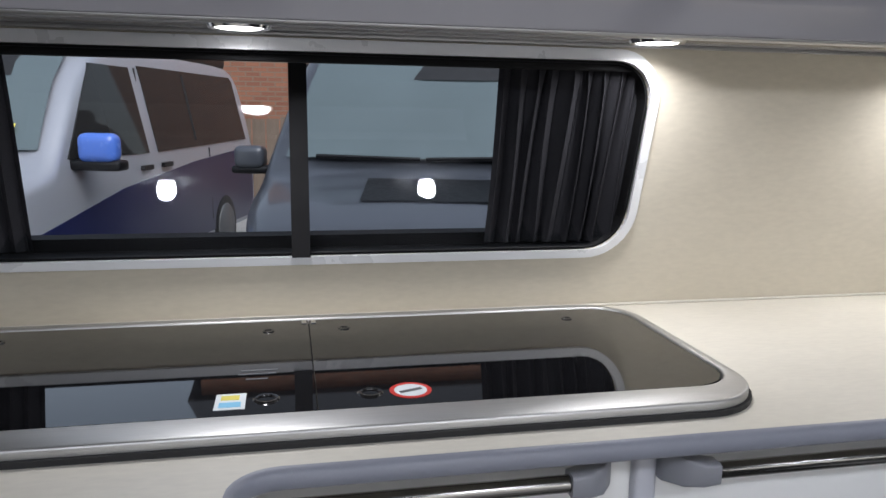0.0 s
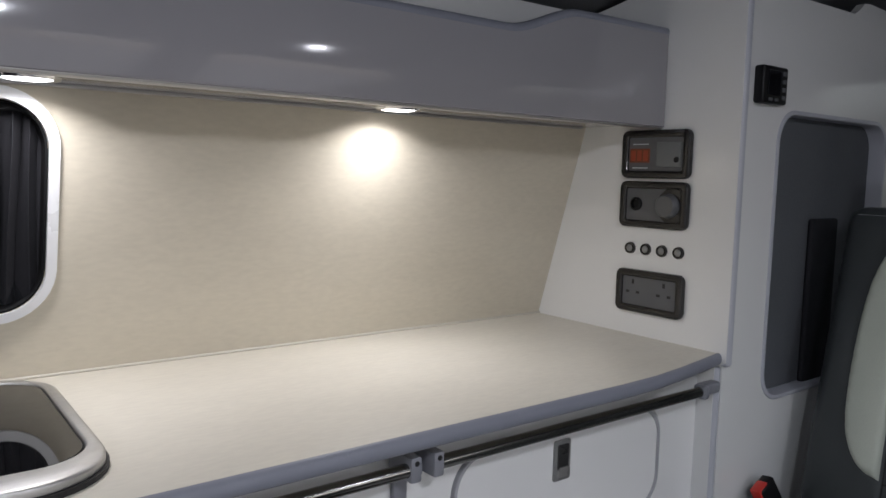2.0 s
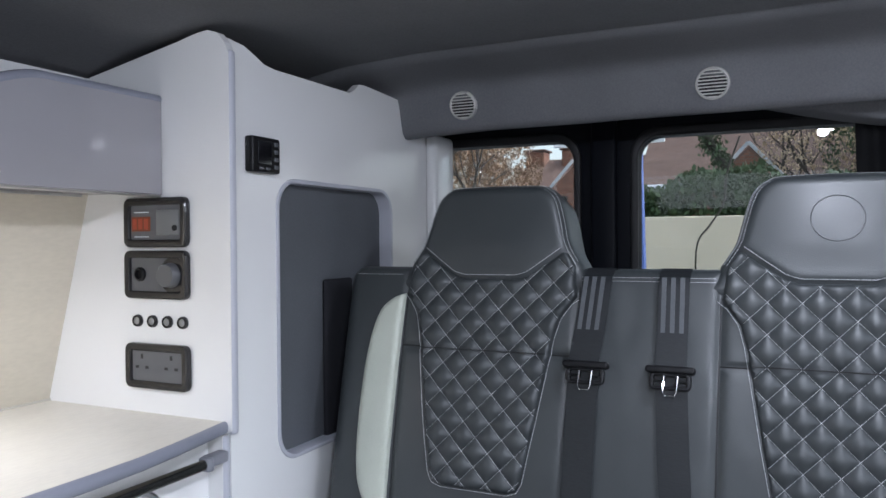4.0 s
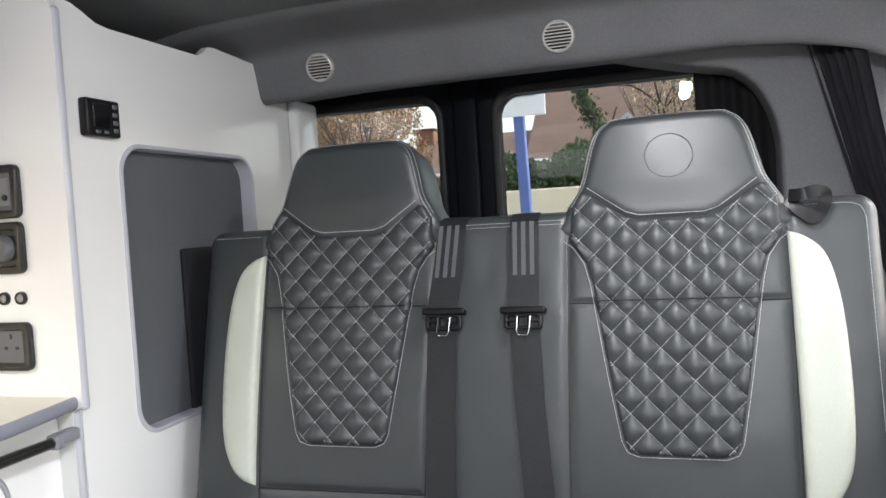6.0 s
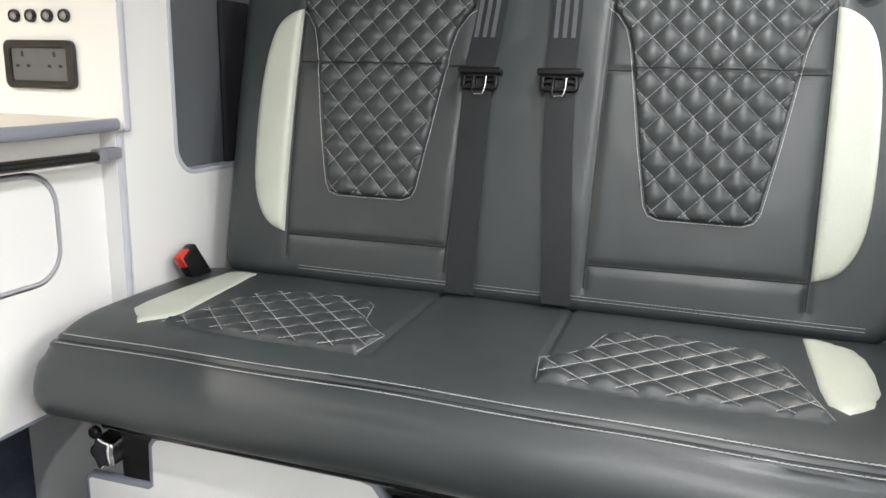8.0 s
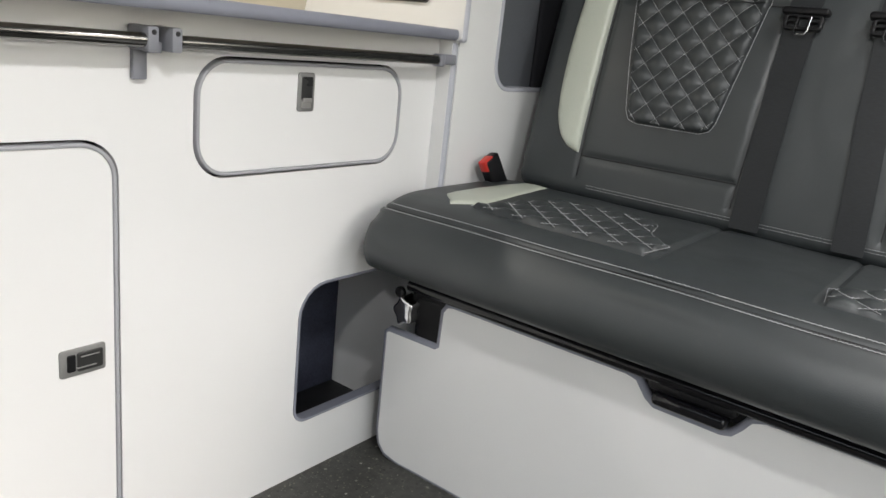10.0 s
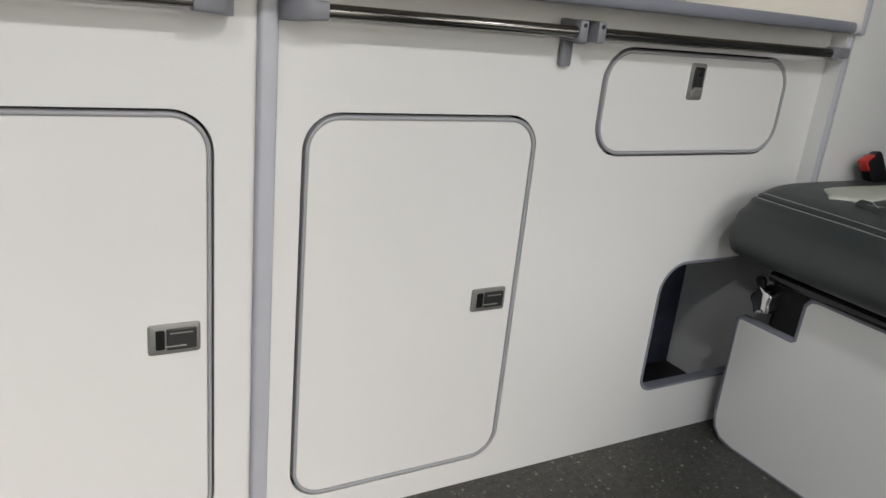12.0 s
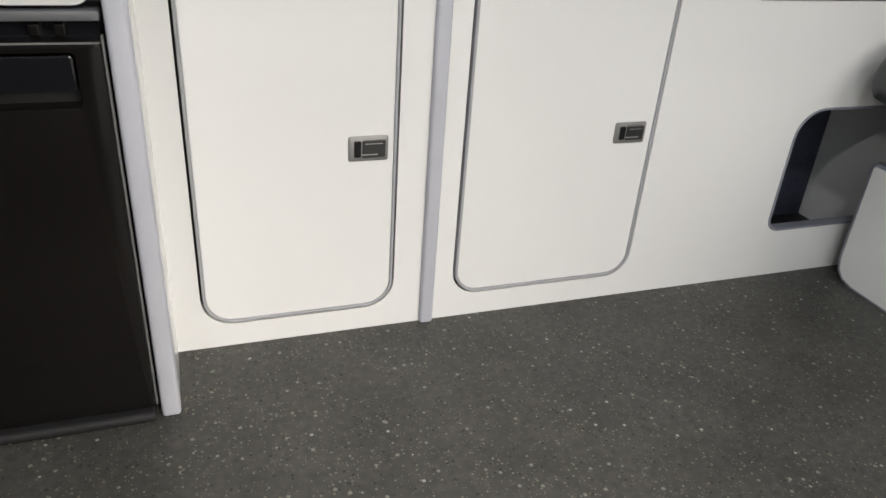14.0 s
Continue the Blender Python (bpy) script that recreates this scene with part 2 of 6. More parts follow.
def tube(path, r, n=10, cap=True, bm=None, closed=False):
    """A round bar along points."""
    b = bm if bm is not None else bmesh.new()
    pts = [Vector(p) for p in path]
    rings = []
    up = None
    for i, p in enumerate(pts):
        q0, q1 = pts[i - 1] if (i or closed) else p, pts[(i + 1) % len(pts)] if (i + 1 < len(pts) or closed) else p
        d = (q1 - q0).normalized()
        if up is None:
            up = d.orthogonal().normalized()
        up = (up - d * up.dot(d)).normalized()
        side = d.cross(up)
        rings.append([b.verts.new(p + r * (math.cos(2 * math.pi * k / n) * up + math.sin(2 * math.pi * k / n) * side)) for k in range(n)])
    pairs = list(zip(rings, rings[1:])) + ([(rings[-1], rings[0])] if closed else [])
    for a, c in pairs:
        for k in range(n):
            b.faces.new((a[k], a[(k + 1) % n], c[(k + 1) % n], c[k]))
    if cap and not closed:
        b.faces.new(rings[0][::-1])
        b.faces.new(rings[-1])
    return b


def disc(center, normal, r, depth, n=24, bevel=0.0, rings=None):
    """A short round body whose face looks along normal; rings: (radius share, depth share) pairs lathed instead of a plain disc."""
    prof = rings or [(0.0, 1.0), (1 - bevel / r, 1.0), (1.0, 1.0 - bevel / depth), (1.0, 0.0)]
    b = bmesh.new()
    q = Vector(normal).to_track_quat("Z", "Y").to_matrix()
    prev = None
    for rr, dd in prof:
        if rr == 0:
            ring = [b.verts.new(Vector(center) + q @ Vector((0, 0, dd * depth)))]
        else:
            ring = [b.verts.new(Vector(center) + q @ Vector((r * rr * math.cos(2 * math.pi * k / n), r * rr * math.sin(2 * math.pi * k / n), dd * depth))) for k in range(n)]
        if prev:
            for k in range(n):
                a = [prev[k % len(prev)], prev[(k + 1) % len(prev)], ring[(k + 1) % len(ring)], ring[k % len(ring)]]
                a = list(dict.fromkeys(a))
                if len(a) > 2:
                    b.faces.new(a)
        prev = ring
    return b


def loft(rings, close_u=True, cap=True):
    b = bmesh.new()
    vr = [[b.verts.new(p) for p in ring] for ring in rings]
    n = len(vr[0])
    for a, c in zip(vr, vr[1:]):
        for k in range(n if close_u else n - 1):
            b.faces.new((a[k], a[(k + 1) % n], c[(k + 1) % n], c[k]))
    if cap and close_u:
        b.faces.new(vr[0][::-1])
        b.faces.new(vr[-1])
    return b


def smooth_line(pts, n=8, closed=False):
    """A Catmull-Rom curve through the points."""
    out, m = [], len(pts)
    for i in range(m if closed else m - 1):
        p = [Vector(pts[j % m] if closed else pts[min(max(j, 0), m - 1)]) for j in (i - 1, i, i + 1, i + 2)]
        for k in range(n):
            t = k / n
            out.append(0.5 * (2 * p[1] + (p[2] - p[0]) * t + (2 * p[0] - 5 * p[1] + 4 * p[2] - p[3]) * t * t + (3 * p[1] - p[0] - 3 * p[2] + p[3]) * t ** 3))
    if not closed:
        out.append(Vector(pts[-1]))
    return out

# ---- the van's shell ----
FRONT_Y, FACE_Y, END_X, TOP_Z = 0.640, 0.606, 1.463, 0.809


def wall_y(z):
    """The leaning inner face of the kitchen-side wall."""
    return 1.015 - 0.29 * (z - 0.811)


def lean(u, v, w):
    return (u, wall_y(v) + w, v)


floor = part("floor", box(-1.7, 2.45, -0.95, 1.25, -0.04, 0.0), FLOOR)
tagged(floor, "dark grey speckled safety vinyl floor", "floor", kind="structure")

WIN = (-0.46, 0.554, 0.901, 1.160)
wall = part("wall_kitchen", plate([(-0.95, 0.55), (END_X, 0.55), (END_X, 1.20), (-0.95, 1.20)], [rrect(*WIN, 0.055, 8)], "y", 0.0, 0.045, place=lean), BEIGE)
tagged(wall, "beige textured wall panel behind the worktop", "wall", kind="structure")
wall2 = part("wall_above_shelf", plate([(-0.95, 1.20), (END_X, 1.20), (END_X, 1.384), (-0.95, 1.384)], [], "y", 0.900, 0.945), WHITE)
tagged(wall2, "white lining panel above the overhead shelf", "wall", kind="structure")

window_1 = thing("window_1", (0.05, wall_y(0.9), 0.9), "wide van window with silver edging and black frame", "window", kind="structure")
part("window_edging", plate(rrect(-0.474, 0.566, 0.889, 1.174, 0.068, 10), [rrect(*WIN, 0.055, 10)], "y", -0.006, 0.006, 0.004, 3, place=lean),
     mat("satin_silver_edging", (0.77, 0.78, 0.80), 0.30, 0.12, vary=0.03), window_1, "satin silver edging strip", smooth=40)
part("window_reveal", plate(rrect(*WIN, 0.055, 10), [rrect(WIN[0] + 0.003, WIN[1] - 0.003, WIN[2] + 0.003, WIN[3] - 0.003, 0.052, 10)], "y", 0.004, 0.047, place=lean), FRAME_BLACK, window_1)
part("window_frame", plate(rrect(-0.50, 0.59, 0.87, 1.20, 0.06, 8), [rrect(-0.44, 0.535, 0.922, 1.159, 0.045, 8)], "y", 0.046, 0.085, 0.004, 2, place=lean), FRAME_BLACK, window_1, "black plastic window frame")


def pane_y(z):
    return 1.03 + 0.21 * (z - 1.03)


def pane(x0, x1, z0, z1):
    bm = bmesh.new()
    vs = [bm.verts.new((x, pane_y(z), z)) for x, z in ((x0, z0), (x1, z0), (x1, z1), (x0, z1))]
    bm.faces.new(vs)
    return bm


for px0, px1 in ((-0.46, 0.09), (0.10, 0.55)):
    g = part("pane", pane(px0, px1, 0.90, 1.17), WINDOW_GLASS, window_1)
    g.visible_shadow = False
bm = bmesh.new()
for (x0, x1, o) in ((0.086, 0.110, -0.022),):
    vs = []
    for z in (0.90, 1.17):
        for x, dy in ((x0, o), (x1, o), (x1, 0.02), (x0, 0.02)):
            vs.append(bm.verts.new((x, pane_y(z) + dy, z)))
    for k in range(4):
        bm.faces.new((vs[k], vs[(k + 1) % 4], vs[4 + (k + 1) % 4], vs[4 + k]))
    bm.faces.new(vs[:4]), bm.faces.new(vs[4:])
part("mullion", bm, FRAME_BLACK, window_1, "black upright bar between the panes")


def curtain(x0, x1, folds, seed):
    """A gathered cloth in the window's reveal."""
    rnd = random.Random(seed)
    waves = [(rnd.uniform(0.6, 1.4), rnd.uniform(0, 6.28)) for _ in range(folds)]
    nx, nz = folds * 14, 14
    z0, z1 = 0.910, 1.158
    rows = []
    for j in range(nz + 1):
        z = z0 + (z1 - z0) * j / nz
        row = []
        for i in range(nx + 1):
            t = i / nx
            k = min(int(t * folds), folds - 1)
            amp, ph = waves[k]
            ease = 1 - 0.75 * max(0, (j / nz - 0.86) / 0.14)
            y = wall_y(z) + 0.024 - 0.010 * amp * ease * math.sin(2 * math.pi * (t * folds)) ** 1 + 0.003 * math.sin(ph + 5 * z + 9 * t)
            x = x0 + (x1 - x0) * t + 0.0035 * math.sin(ph + 11 * z) + 0.003 * math.sin(4 * math.pi * t * folds)
            row.append((x, y, z))
        rows.append(row)
    return loft(rows, close_u=False, cap=False)


# added rail over the curtain; it hides the shelf light from the pane
rail_bar = thing("glare_block_rail", (0.045, 0.933, 1.148), "slim black curtain rail added to keep a lamp's reflection out of the pane", "curtain rail")
part("track", box(-0.448, 0.538, 0.927, 0.940, 1.148, 1.161, 0.003, 2), FRAME_BLACK, rail_bar, smooth=40)
for cx in (-0.452, 0.5415):
    part("end_cap", box(cx - 0.0035, cx + 0.0035, 0.926, 0.941, 1.147, 1.162, 0.002, 2), FRAME_BLACK, rail_bar, smooth=40)
part("window_curtain", curtain(0.352, 0.556, 9, 3), CURTAIN, None, smooth=80)
tagged(bpy.data.objects["window_curtain"], "gathered dark grey curtain drawn back beside the window", "curtain", "window curtains")
c2 = part("window_curtain", curtain(-0.462, -0.232, 9, 5), CURTAIN, None, smooth=80)
tagged(c2, "gathered dark grey curtain drawn back beside the window", "curtain", "window curtains")

# ceiling: flat in the middle, falling towards the sides and the rear header
prof_y0 = [-0.74, -0.70, -0.62, -0.52, -0.40, 0.0, 0.45, 0.62, 0.80, 0.93, 0.98]
drop0 = [0.16, 0.10, 0.045, 0.012, 0.0, 0.0, 0.0, 0.010, 0.040, 0.075, 0.12]
prof_y = [-0.74 + 1.72 * k / 60 for k in range(61)]
drop = [float(np.interp(y, prof_y0, drop0)) for y in prof_y]
rings = []
for x, dz in ((-1.75, 0.10), (-1.2, 0.02), (-0.9, 0.0), (1.832, 0.0), (1.836, -0.002), (1.842, -0.002), (1.846, 0.001), (1.90, 0.004), (1.98, 0.008), (2.02, 0.013), (2.042, 0.020), (2.054, 0.033), (2.062, 0.055), (2.070, 0.085), (2.076, 0.105), (2.088, 0.116), (2.10, 0.117), (2.14, 0.110), (2.40, 0.07)):
    k = 1.0 if x < 1.9 else max(0.35, 1 - (x - 1.9) * 1.6)
    rings.append([(x, y, CEIL - dz - d * (k if y < 0 else 0.5 * k + 0.5) + (0.003 * noise.noise(Vector((x * 6, y * 5, 3.0))) if 1.86 < x < 2.11 else 0.0)) for y, d in zip(prof_y, drop)])
ceiling = part("ceiling", loft(rings, close_u=False, cap=False), FELT, smooth=50)
tagged(ceiling, "charcoal felt roof lining curving down to the rear header", "ceiling", kind="structure")
roof = part("roof_skin", box(-1.8, 2.5, -1.0, 1.1, 1.47, 1.50), SIDE_FELT)
tagged(roof, "roof above the lining", "roof", kind="structure")

# side wall opposite, cab bulkhead (close the place); their largely unseen openings admit daylight
opp = part("wall_sliding_door", plate([(-1.75, -0.04), (2.45, -0.04), (2.45, 1.5), (-1.75, 1.5)],
           [rrect(0.0, 1.10, 0.06, 1.37, 0.08), rrect(1.30, 2.31, 0.86, 1.36, 0.06)], "y", -0.71, -0.75), SIDE_FELT)
tagged(opp, "dark lined side wall with open sliding doorway and side window", "wall", kind="structure")
front = part("wall_cab", plate([(-1.0, -0.04), (1.25, -0.04), (1.25, 1.5), (-1.0, 1.5)], [rrect(-0.55, 0.85, 0.95, 1.37, 0.08)], "x", -1.7, -1.75), SIDE_FELT)
tagged(front, "front bulkhead with windscreen opening", "wall", kind="structure")
left_low = part("wall_van_side", box(-1.75, 2.45, 1.15, 1.19, -0.04, 0.86), SIDE_FELT)
tagged(left_low, "van side behind the kitchen units", "wall", kind="structure")
left_high = part("wall_van_side", box(1.50, 2.45, 1.06, 1.10, 0.8, 1.48), SIDE_FELT)
tagged(left_high, "van side behind the wardrobe", "wall", kind="structure")
left_cab = part("wall_van_side", box(-1.75, -0.93, 0.96, 1.0, 0.8, 1.5), SIDE_FELT)
tagged(left_cab, "van side beside the cab", "wall", kind="structure")

# ---- kitchen ----


def latch(parent, x0, x1, z0, z1, upright):
    """A flush slam latch: a bevelled plate with a sunk slide and a bolt."""
    part("latch", plate(rrect(x0, x1, z0, z1, 0.004, 3), [], "y", FRONT_Y - 0.004, FRONT_Y + 0.004, 0.0015, 2), LATCH, parent, "satin nickel push latch", smooth=35)
    if upright:
        a = (x0 + 0.006, x1 - 0.006, z0 + 0.018, z1 - 0.006)
        c = (x0 + 0.007, x1 - 0.007, z0 + 0.005, z0 + 0.016)
    else:
        a = (x0 + 0.022, x1 - 0.005, z0 + 0.006, z1 - 0.006)
        c = (x0 + 0.009, x0 + 0.020, z0 + 0.007, z1 - 0.007)
    part("latch_slide", plate(rrect(*a, 0.002, 2), [], "y", FRONT_Y - 0.0062, FRONT_Y - 0.003, 0.001, 2), mat("dark_nickel", (0.06, 0.06, 0.06), 0.3, 0.6, vary=0.05), parent)
    if upright:
        part("latch_lip", box(x0 + 0.008, x1 - 0.008, FRONT_Y - 0.0085, FRONT_Y - 0.005, z0 + 0.014, z0 + 0.021, 0.0012), STEEL, parent)
    else:
        part("latch_lip", box(x0 + 0.020, x0 + 0.046, FRONT_Y - 0.0075, FRONT_Y - 0.005, z0 + 0.011, z0 + 0.0125), STEEL, parent)
        part("latch_lip", box(x0 + 0.026, x1 - 0.010, FRONT_Y - 0.0075, FRONT_Y - 0.005, z1 - 0.012, z1 - 0.011), STEEL, parent)
    part("latch_bolt", plate(rrect(*c, 0.002, 2), [], "y", FRONT_Y - 0.0055, FRONT_Y - 0.003, 0.001, 2), BLACK if not upright else STEEL, parent)


def cupboard_door(unit, x0, x1, z0, z1, r, latch_box, upright=False):
    g = 0.0038
    o = rrect(x0 + g, x1 - g, z0 + g, z1 - g, r - g, 8)
    i = rrect(x0 + 0.009, x1 - 0.009, z0 + 0.009, z1 - 0.009, r - 0.009, 8)
    door = part("door", plate(i, [], "y", FRONT_Y - 0.001, FRONT_Y + 0.016, 0.001, 1), WHITE, unit, "white laminate cupboard door with rounded corners")
    part("edge_trim", plate(o, [i], "y", FRONT_Y - 0.004, FRONT_Y + 0.014, 0.002, 2), DOOR_TRIM, door, "grey rounded edging", smooth=35)
    latch(door, *latch_box, upright)
    return door


D4, D3, D2 = (0.042, 0.365, 0.043, 0.631), (0.474, 0.838, 0.046, 0.630), (0.945, 1.370, 0.566, 0.738)
left_unit = thing("kitchen_unit", (0.20, FRONT_Y, 0), "white laminate kitchen cupboard with closed door on the vinyl floor", "cupboard", "kitchen units")
part("front_panel", plate([(0.0, 0.0), (0.416, 0.0), (0.416, 0.790), (0.0, 0.790)], [rrect(*D4, 0.052, 8)], "y", FRONT_Y, FRONT_Y + 0.018), WHITE, left_unit)
part("carcass", box(0.004, 0.407, FRONT_Y + 0.022, 0.98, 0.004, 0.786), RUBBER, left_unit, "dark inside of the cupboard")
cupboard_door(left_unit, *D4, 0.052, (0.283, 0.347, 0.320, 0.361))

strip = part("unit_joint_strip", box(0.414, 0.438, FRONT_Y - 0.012, FRONT_Y + 0.02, 0.0, 0.790, 0.005, 3), TRIM_PALE, None, smooth=40)
tagged(strip, "upright grey edging strip between two kitchen units", "trim", kind="structure")

right_unit = thing("kitchen_unit", (0.95, FRONT_Y, 0), "white laminate kitchen unit with cupboard, flap and open foot niche", "cupboard", "kitchen units")
NI = (1.155, 1.47, 0.106, 0.368)
part("front_panel", plate([(0.436, 0.0), (1.50, 0.0), (1.50, 0.790), (0.436, 0.790)], [rrect(*D3, 0.050, 8), rrect(*D2, 0.055, 8), rrect(*NI, (0.03, 0.01, 0.01, 0.06), 6)], "y", FRONT_Y, FRONT_Y + 0.018), WHITE, right_unit)
part("carcass", box(0.44, 1.14, FRONT_Y + 0.022, 0.98, 0.004, 0.786), RUBBER, right_unit, "dark inside of the cupboard")
part("carcass", box(1.14, 1.46, FRONT_Y + 0.022, 0.98, 0.40, 0.786), RUBBER, right_unit, "dark inside of the cupboard")
cupboard_door(right_unit, *D3, 0.050, (0.754, 0.815, 0.323, 0.361))
cupboard_door(right_unit, *D2, 0.055, (1.126, 1.159, 0.661, 0.720), True)
part("niche_edging", plate(rrect(*NI, (0.03, 0.01, 0.01, 0.06), 6), [rrect(NI[0] + 0.005, NI[1], NI[2] + 0.005, NI[3] - 0.005, (0.026, 0.01, 0.01, 0.055), 6)], "y", FRONT_Y - 0.002, FRONT_Y + 0.02, 0.001, 2), TRIM, right_unit)
part("niche_back", box(1.145, 1.49, 0.855, 0.870, 0.0, 0.40), NICHE, right_unit, "blue-grey carpeted back of the niche")
part("niche_side", box(1.466, 1.482, FRONT_Y + 0.019, 0.855, 0.0, 0.40), NICHE_SIDE, right_unit, "grey board side of the niche")
part("niche_side", box(1.140, 1.150, FRONT_Y + 0.019, 0.855, 0.0, 0.40), NICHE_SIDE, right_unit)
part("niche_floor", box(1.15, 1.466, FRONT_Y + 0.019, 0.855, 0.012, 0.018), RUBBER, right_unit)
part("niche_top", box(1.15, 1.466, FRONT_Y + 0.019, 0.855, 0.385, 0.395), NICHE_SIDE, right_unit)

# fridge unit, standing proud of the cupboards
fridge_unit = thing("fridge_housing", (-0.27, 0.5, 0), "white fridge housing with grey edging and a drawer above", "cabinet")
part("side_panel", box(-0.020, 0.0, 0.500, 1.0, 0.0, 0.790), WHITE, fridge_unit)
part("edge_trim", box(-0.026, 0.001, 0.480, 0.503, 0.0, 0.790, 0.006, 3), TRIM_PALE, fridge_unit, "grey edging strip", smooth=40)
part("side_panel", box(-0.545, -0.527, 0.500, 1.0, 0.0, 0.790), WHITE, fridge_unit)
part("drawer_front", plate(rrect(-0.515, -0.034, 0.586, 0.775, 0.022, 6), [], "y", 0.487, 0.505, 0.003, 2), WHITE, fridge_unit, "white drawer front with rounded corners", smooth=35)
part("back_board", box(-0.527, -0.020, 0.52, 0.53, 0.565, 0.790), RUBBER, fridge_unit)

fridge = thing("compressor_fridge", (-0.27, 0.5, 0), "black compressor fridge built into a white housing", "fridge")
part("body", box(-0.52, -0.029, 0.515, 0.97, 0.02, 0.585), FRIDGE_BLACK, fridge)
part("door", plate(rrect(-0.515, -0.033, 0.020, 0.548, 0.006, 3), [rrect(-0.47, -0.062, 0.473, 0.535, 0.005, 3)], "y", 0.483, 0.515, 0.004, 2), FRIDGE_BLACK, fridge, "black fridge door", smooth=35)
part("top_strip", box(-0.515, -0.030, 0.486, 0.515, 0.5695, 0.5815, 0.003, 2), PANEL_GREY, fridge, "dark grey strip above the door", smooth=40)
part("vent_recess", box(-0.515, -0.033, 0.500, 0.515, 0.548, 0.5695), GLOSS_BLACK, fridge, "gloss black vent recess")
for vx in (-0.105, -0.079, -0.30):
    part("vent_clip", box(vx, vx + 0.012, 0.492, 0.500, 0.552, 0.566, 0.002, 2), FRIDGE_BLACK, fridge)
part("door_lip", box(-0.515, -0.033, 0.482, 0.486, 0.5455, 0.5475, 0.0006, 1), LATCH, fridge, "thin metal line along the door's top")
part("handle", plate(rrect(-0.468, -0.064, 0.490, 0.532, 0.004, 3), [], "y", 0.489, 0.512, 0.003, 2), GLOSS_BLACK, fridge, "gloss black recessed handle")
part("handle_recess", box(-0.472, -0.060, 0.508, 0.514, 0.470, 0.538), RUBBER, fridge)
part("side_strip", box(-0.0325, -0.0295, 0.4885, 0.500, 0.020, 0.553, 0.001, 1), LATCH, fridge, "thin metal strip along the door")
part("foot_seal", box(-0.515, -0.033, 0.470, 0.52, 0.003, 0.018, 0.005, 2), RUBBER, fridge)

# worktop: deeper in front of the fridge, curving in at both ends
arc_in = [(0.030 + 0.042 * (1 - math.cos(radians(a))), 0.527 + 0.042 * math.sin(radians(a))) for a in range(0, 91, 15)]
corner_out = [(-0.005 + 0.035 * math.sin(radians(a)), 0.497 - 0.035 * math.cos(radians(a))) for a in range(0, 91, 15)]
right_end = [(1.18, 0.5695), (1.26, 0.573), (1.33, 0.582), (1.40, 0.594), (END_X, 0.606)]
TOP_LINE = [(-0.56, 0.462), *corner_out, *arc_in, *right_end]
worktop = thing("worktop", (0.5, 0.75, 0.79), "cream textured worktop with grey rounded edging", "worktop")
HOB = (-0.338, 0.551, 0.605, 0.975)
part("board", plate([*TOP_LINE, (END_X, 1.03), (-0.56, 1.03)], [rrect(HOB[0] + 0.02, HOB[1] - 0.02, HOB[2] + 0.02, HOB[3] - 0.02, 0.06, 8)], "z", TOP_Z, 0.791), CREAM, worktop)
edge = bmesh.new()
ring = []
for i, (x, y) in enumerate(TOP_LINE):
    a, b = TOP_LINE[max(i - 1, 0)], TOP_LINE[min(i + 1, len(TOP_LINE) - 1)]
    d = Vector((b[0] - a[0], b[1] - a[1])).normalized()
    n = Vector((d.y, -d.x))
    ring.append([(x + n.x * o, y + n.y * o, z) for o, z in ((0.0, 0.8098), (0.004, 0.8095), (0.0075, 0.806), (0.0085, 0.800), (0.0075, 0.794), (0.004, 0.7905), (0.0, 0.7902))])
merge(edge, loft(ring, close_u=False, cap=False))
part("edge_trim", edge, TRIM, worktop, "grey rounded edging", smooth=60)
part("back_seal", tube([(-0.56, wall_y(0.811) - 0.002, 0.811), (END_X, wall_y(0.811) - 0.002, 0.811)], 0.0025, 6), mat("pale_sealant", (0.55, 0.52, 0.45), 0.5), worktop)

# hob and sink under glass lids
hob = thing("hob_and_sink", (0.11, 0.79, TOP_Z), "steel hob and sink unit under two black glass lids", "hob")
part("gasket", plate(rrect(HOB[0] - 0.003, HOB[1] + 0.003, HOB[2] - 0.004, HOB[3] + 0.002, 0.078, 10), [], "z", 0.8145, 0.806), RUBBER, hob)
part("steel_rim", plate(rrect(*HOB, 0.075, 12), [rrect(-0.318, 0.538, 0.648, 0.958, 0.052, 10)], "z", 0.8235, 0.8147, 0.003, 3), STEEL, hob, "brushed stainless steel rim", smooth=50)
part("bowl", box(-0.316, 0.536, 0.650, 0.956, 0.70, 0.812), RUBBER, hob, "dark space below the lids")
GLASS_BLACK = mat("black_tempered_glass", (0.006, 0.006, 0.007), 0.025, vary=0.05, rough_vary=0.008, spec=0.6, coat=0.25)
for u0, u1, rr in ((-0.316, 0.1046, (0.05, 0.004, 0.004, 0.05)), (0.1054, 0.536, (0.004, 0.05, 0.05, 0.004))):
    part("glass_lid", plate(rrect(u0, u1, 0.651, 0.955, rr, 8), [], "z", 0.8215, 0.8155, 0.0003, 1), GLASS_BLACK, hob, "black tempered glass lid", smooth=35)
part("lid_joint", box(0.1015, 0.1085, 0.652, 0.956, 0.813, 0.8165), RUBBER, hob, "dark gap between the lids")
for hx in (0.099, 0.111):
    part("hinge_clip", box(hx - 0.003, hx + 0.003, 0.938, 0.952, 0.8216, 0.8226, 0.0004, 1), CHROME, hob)
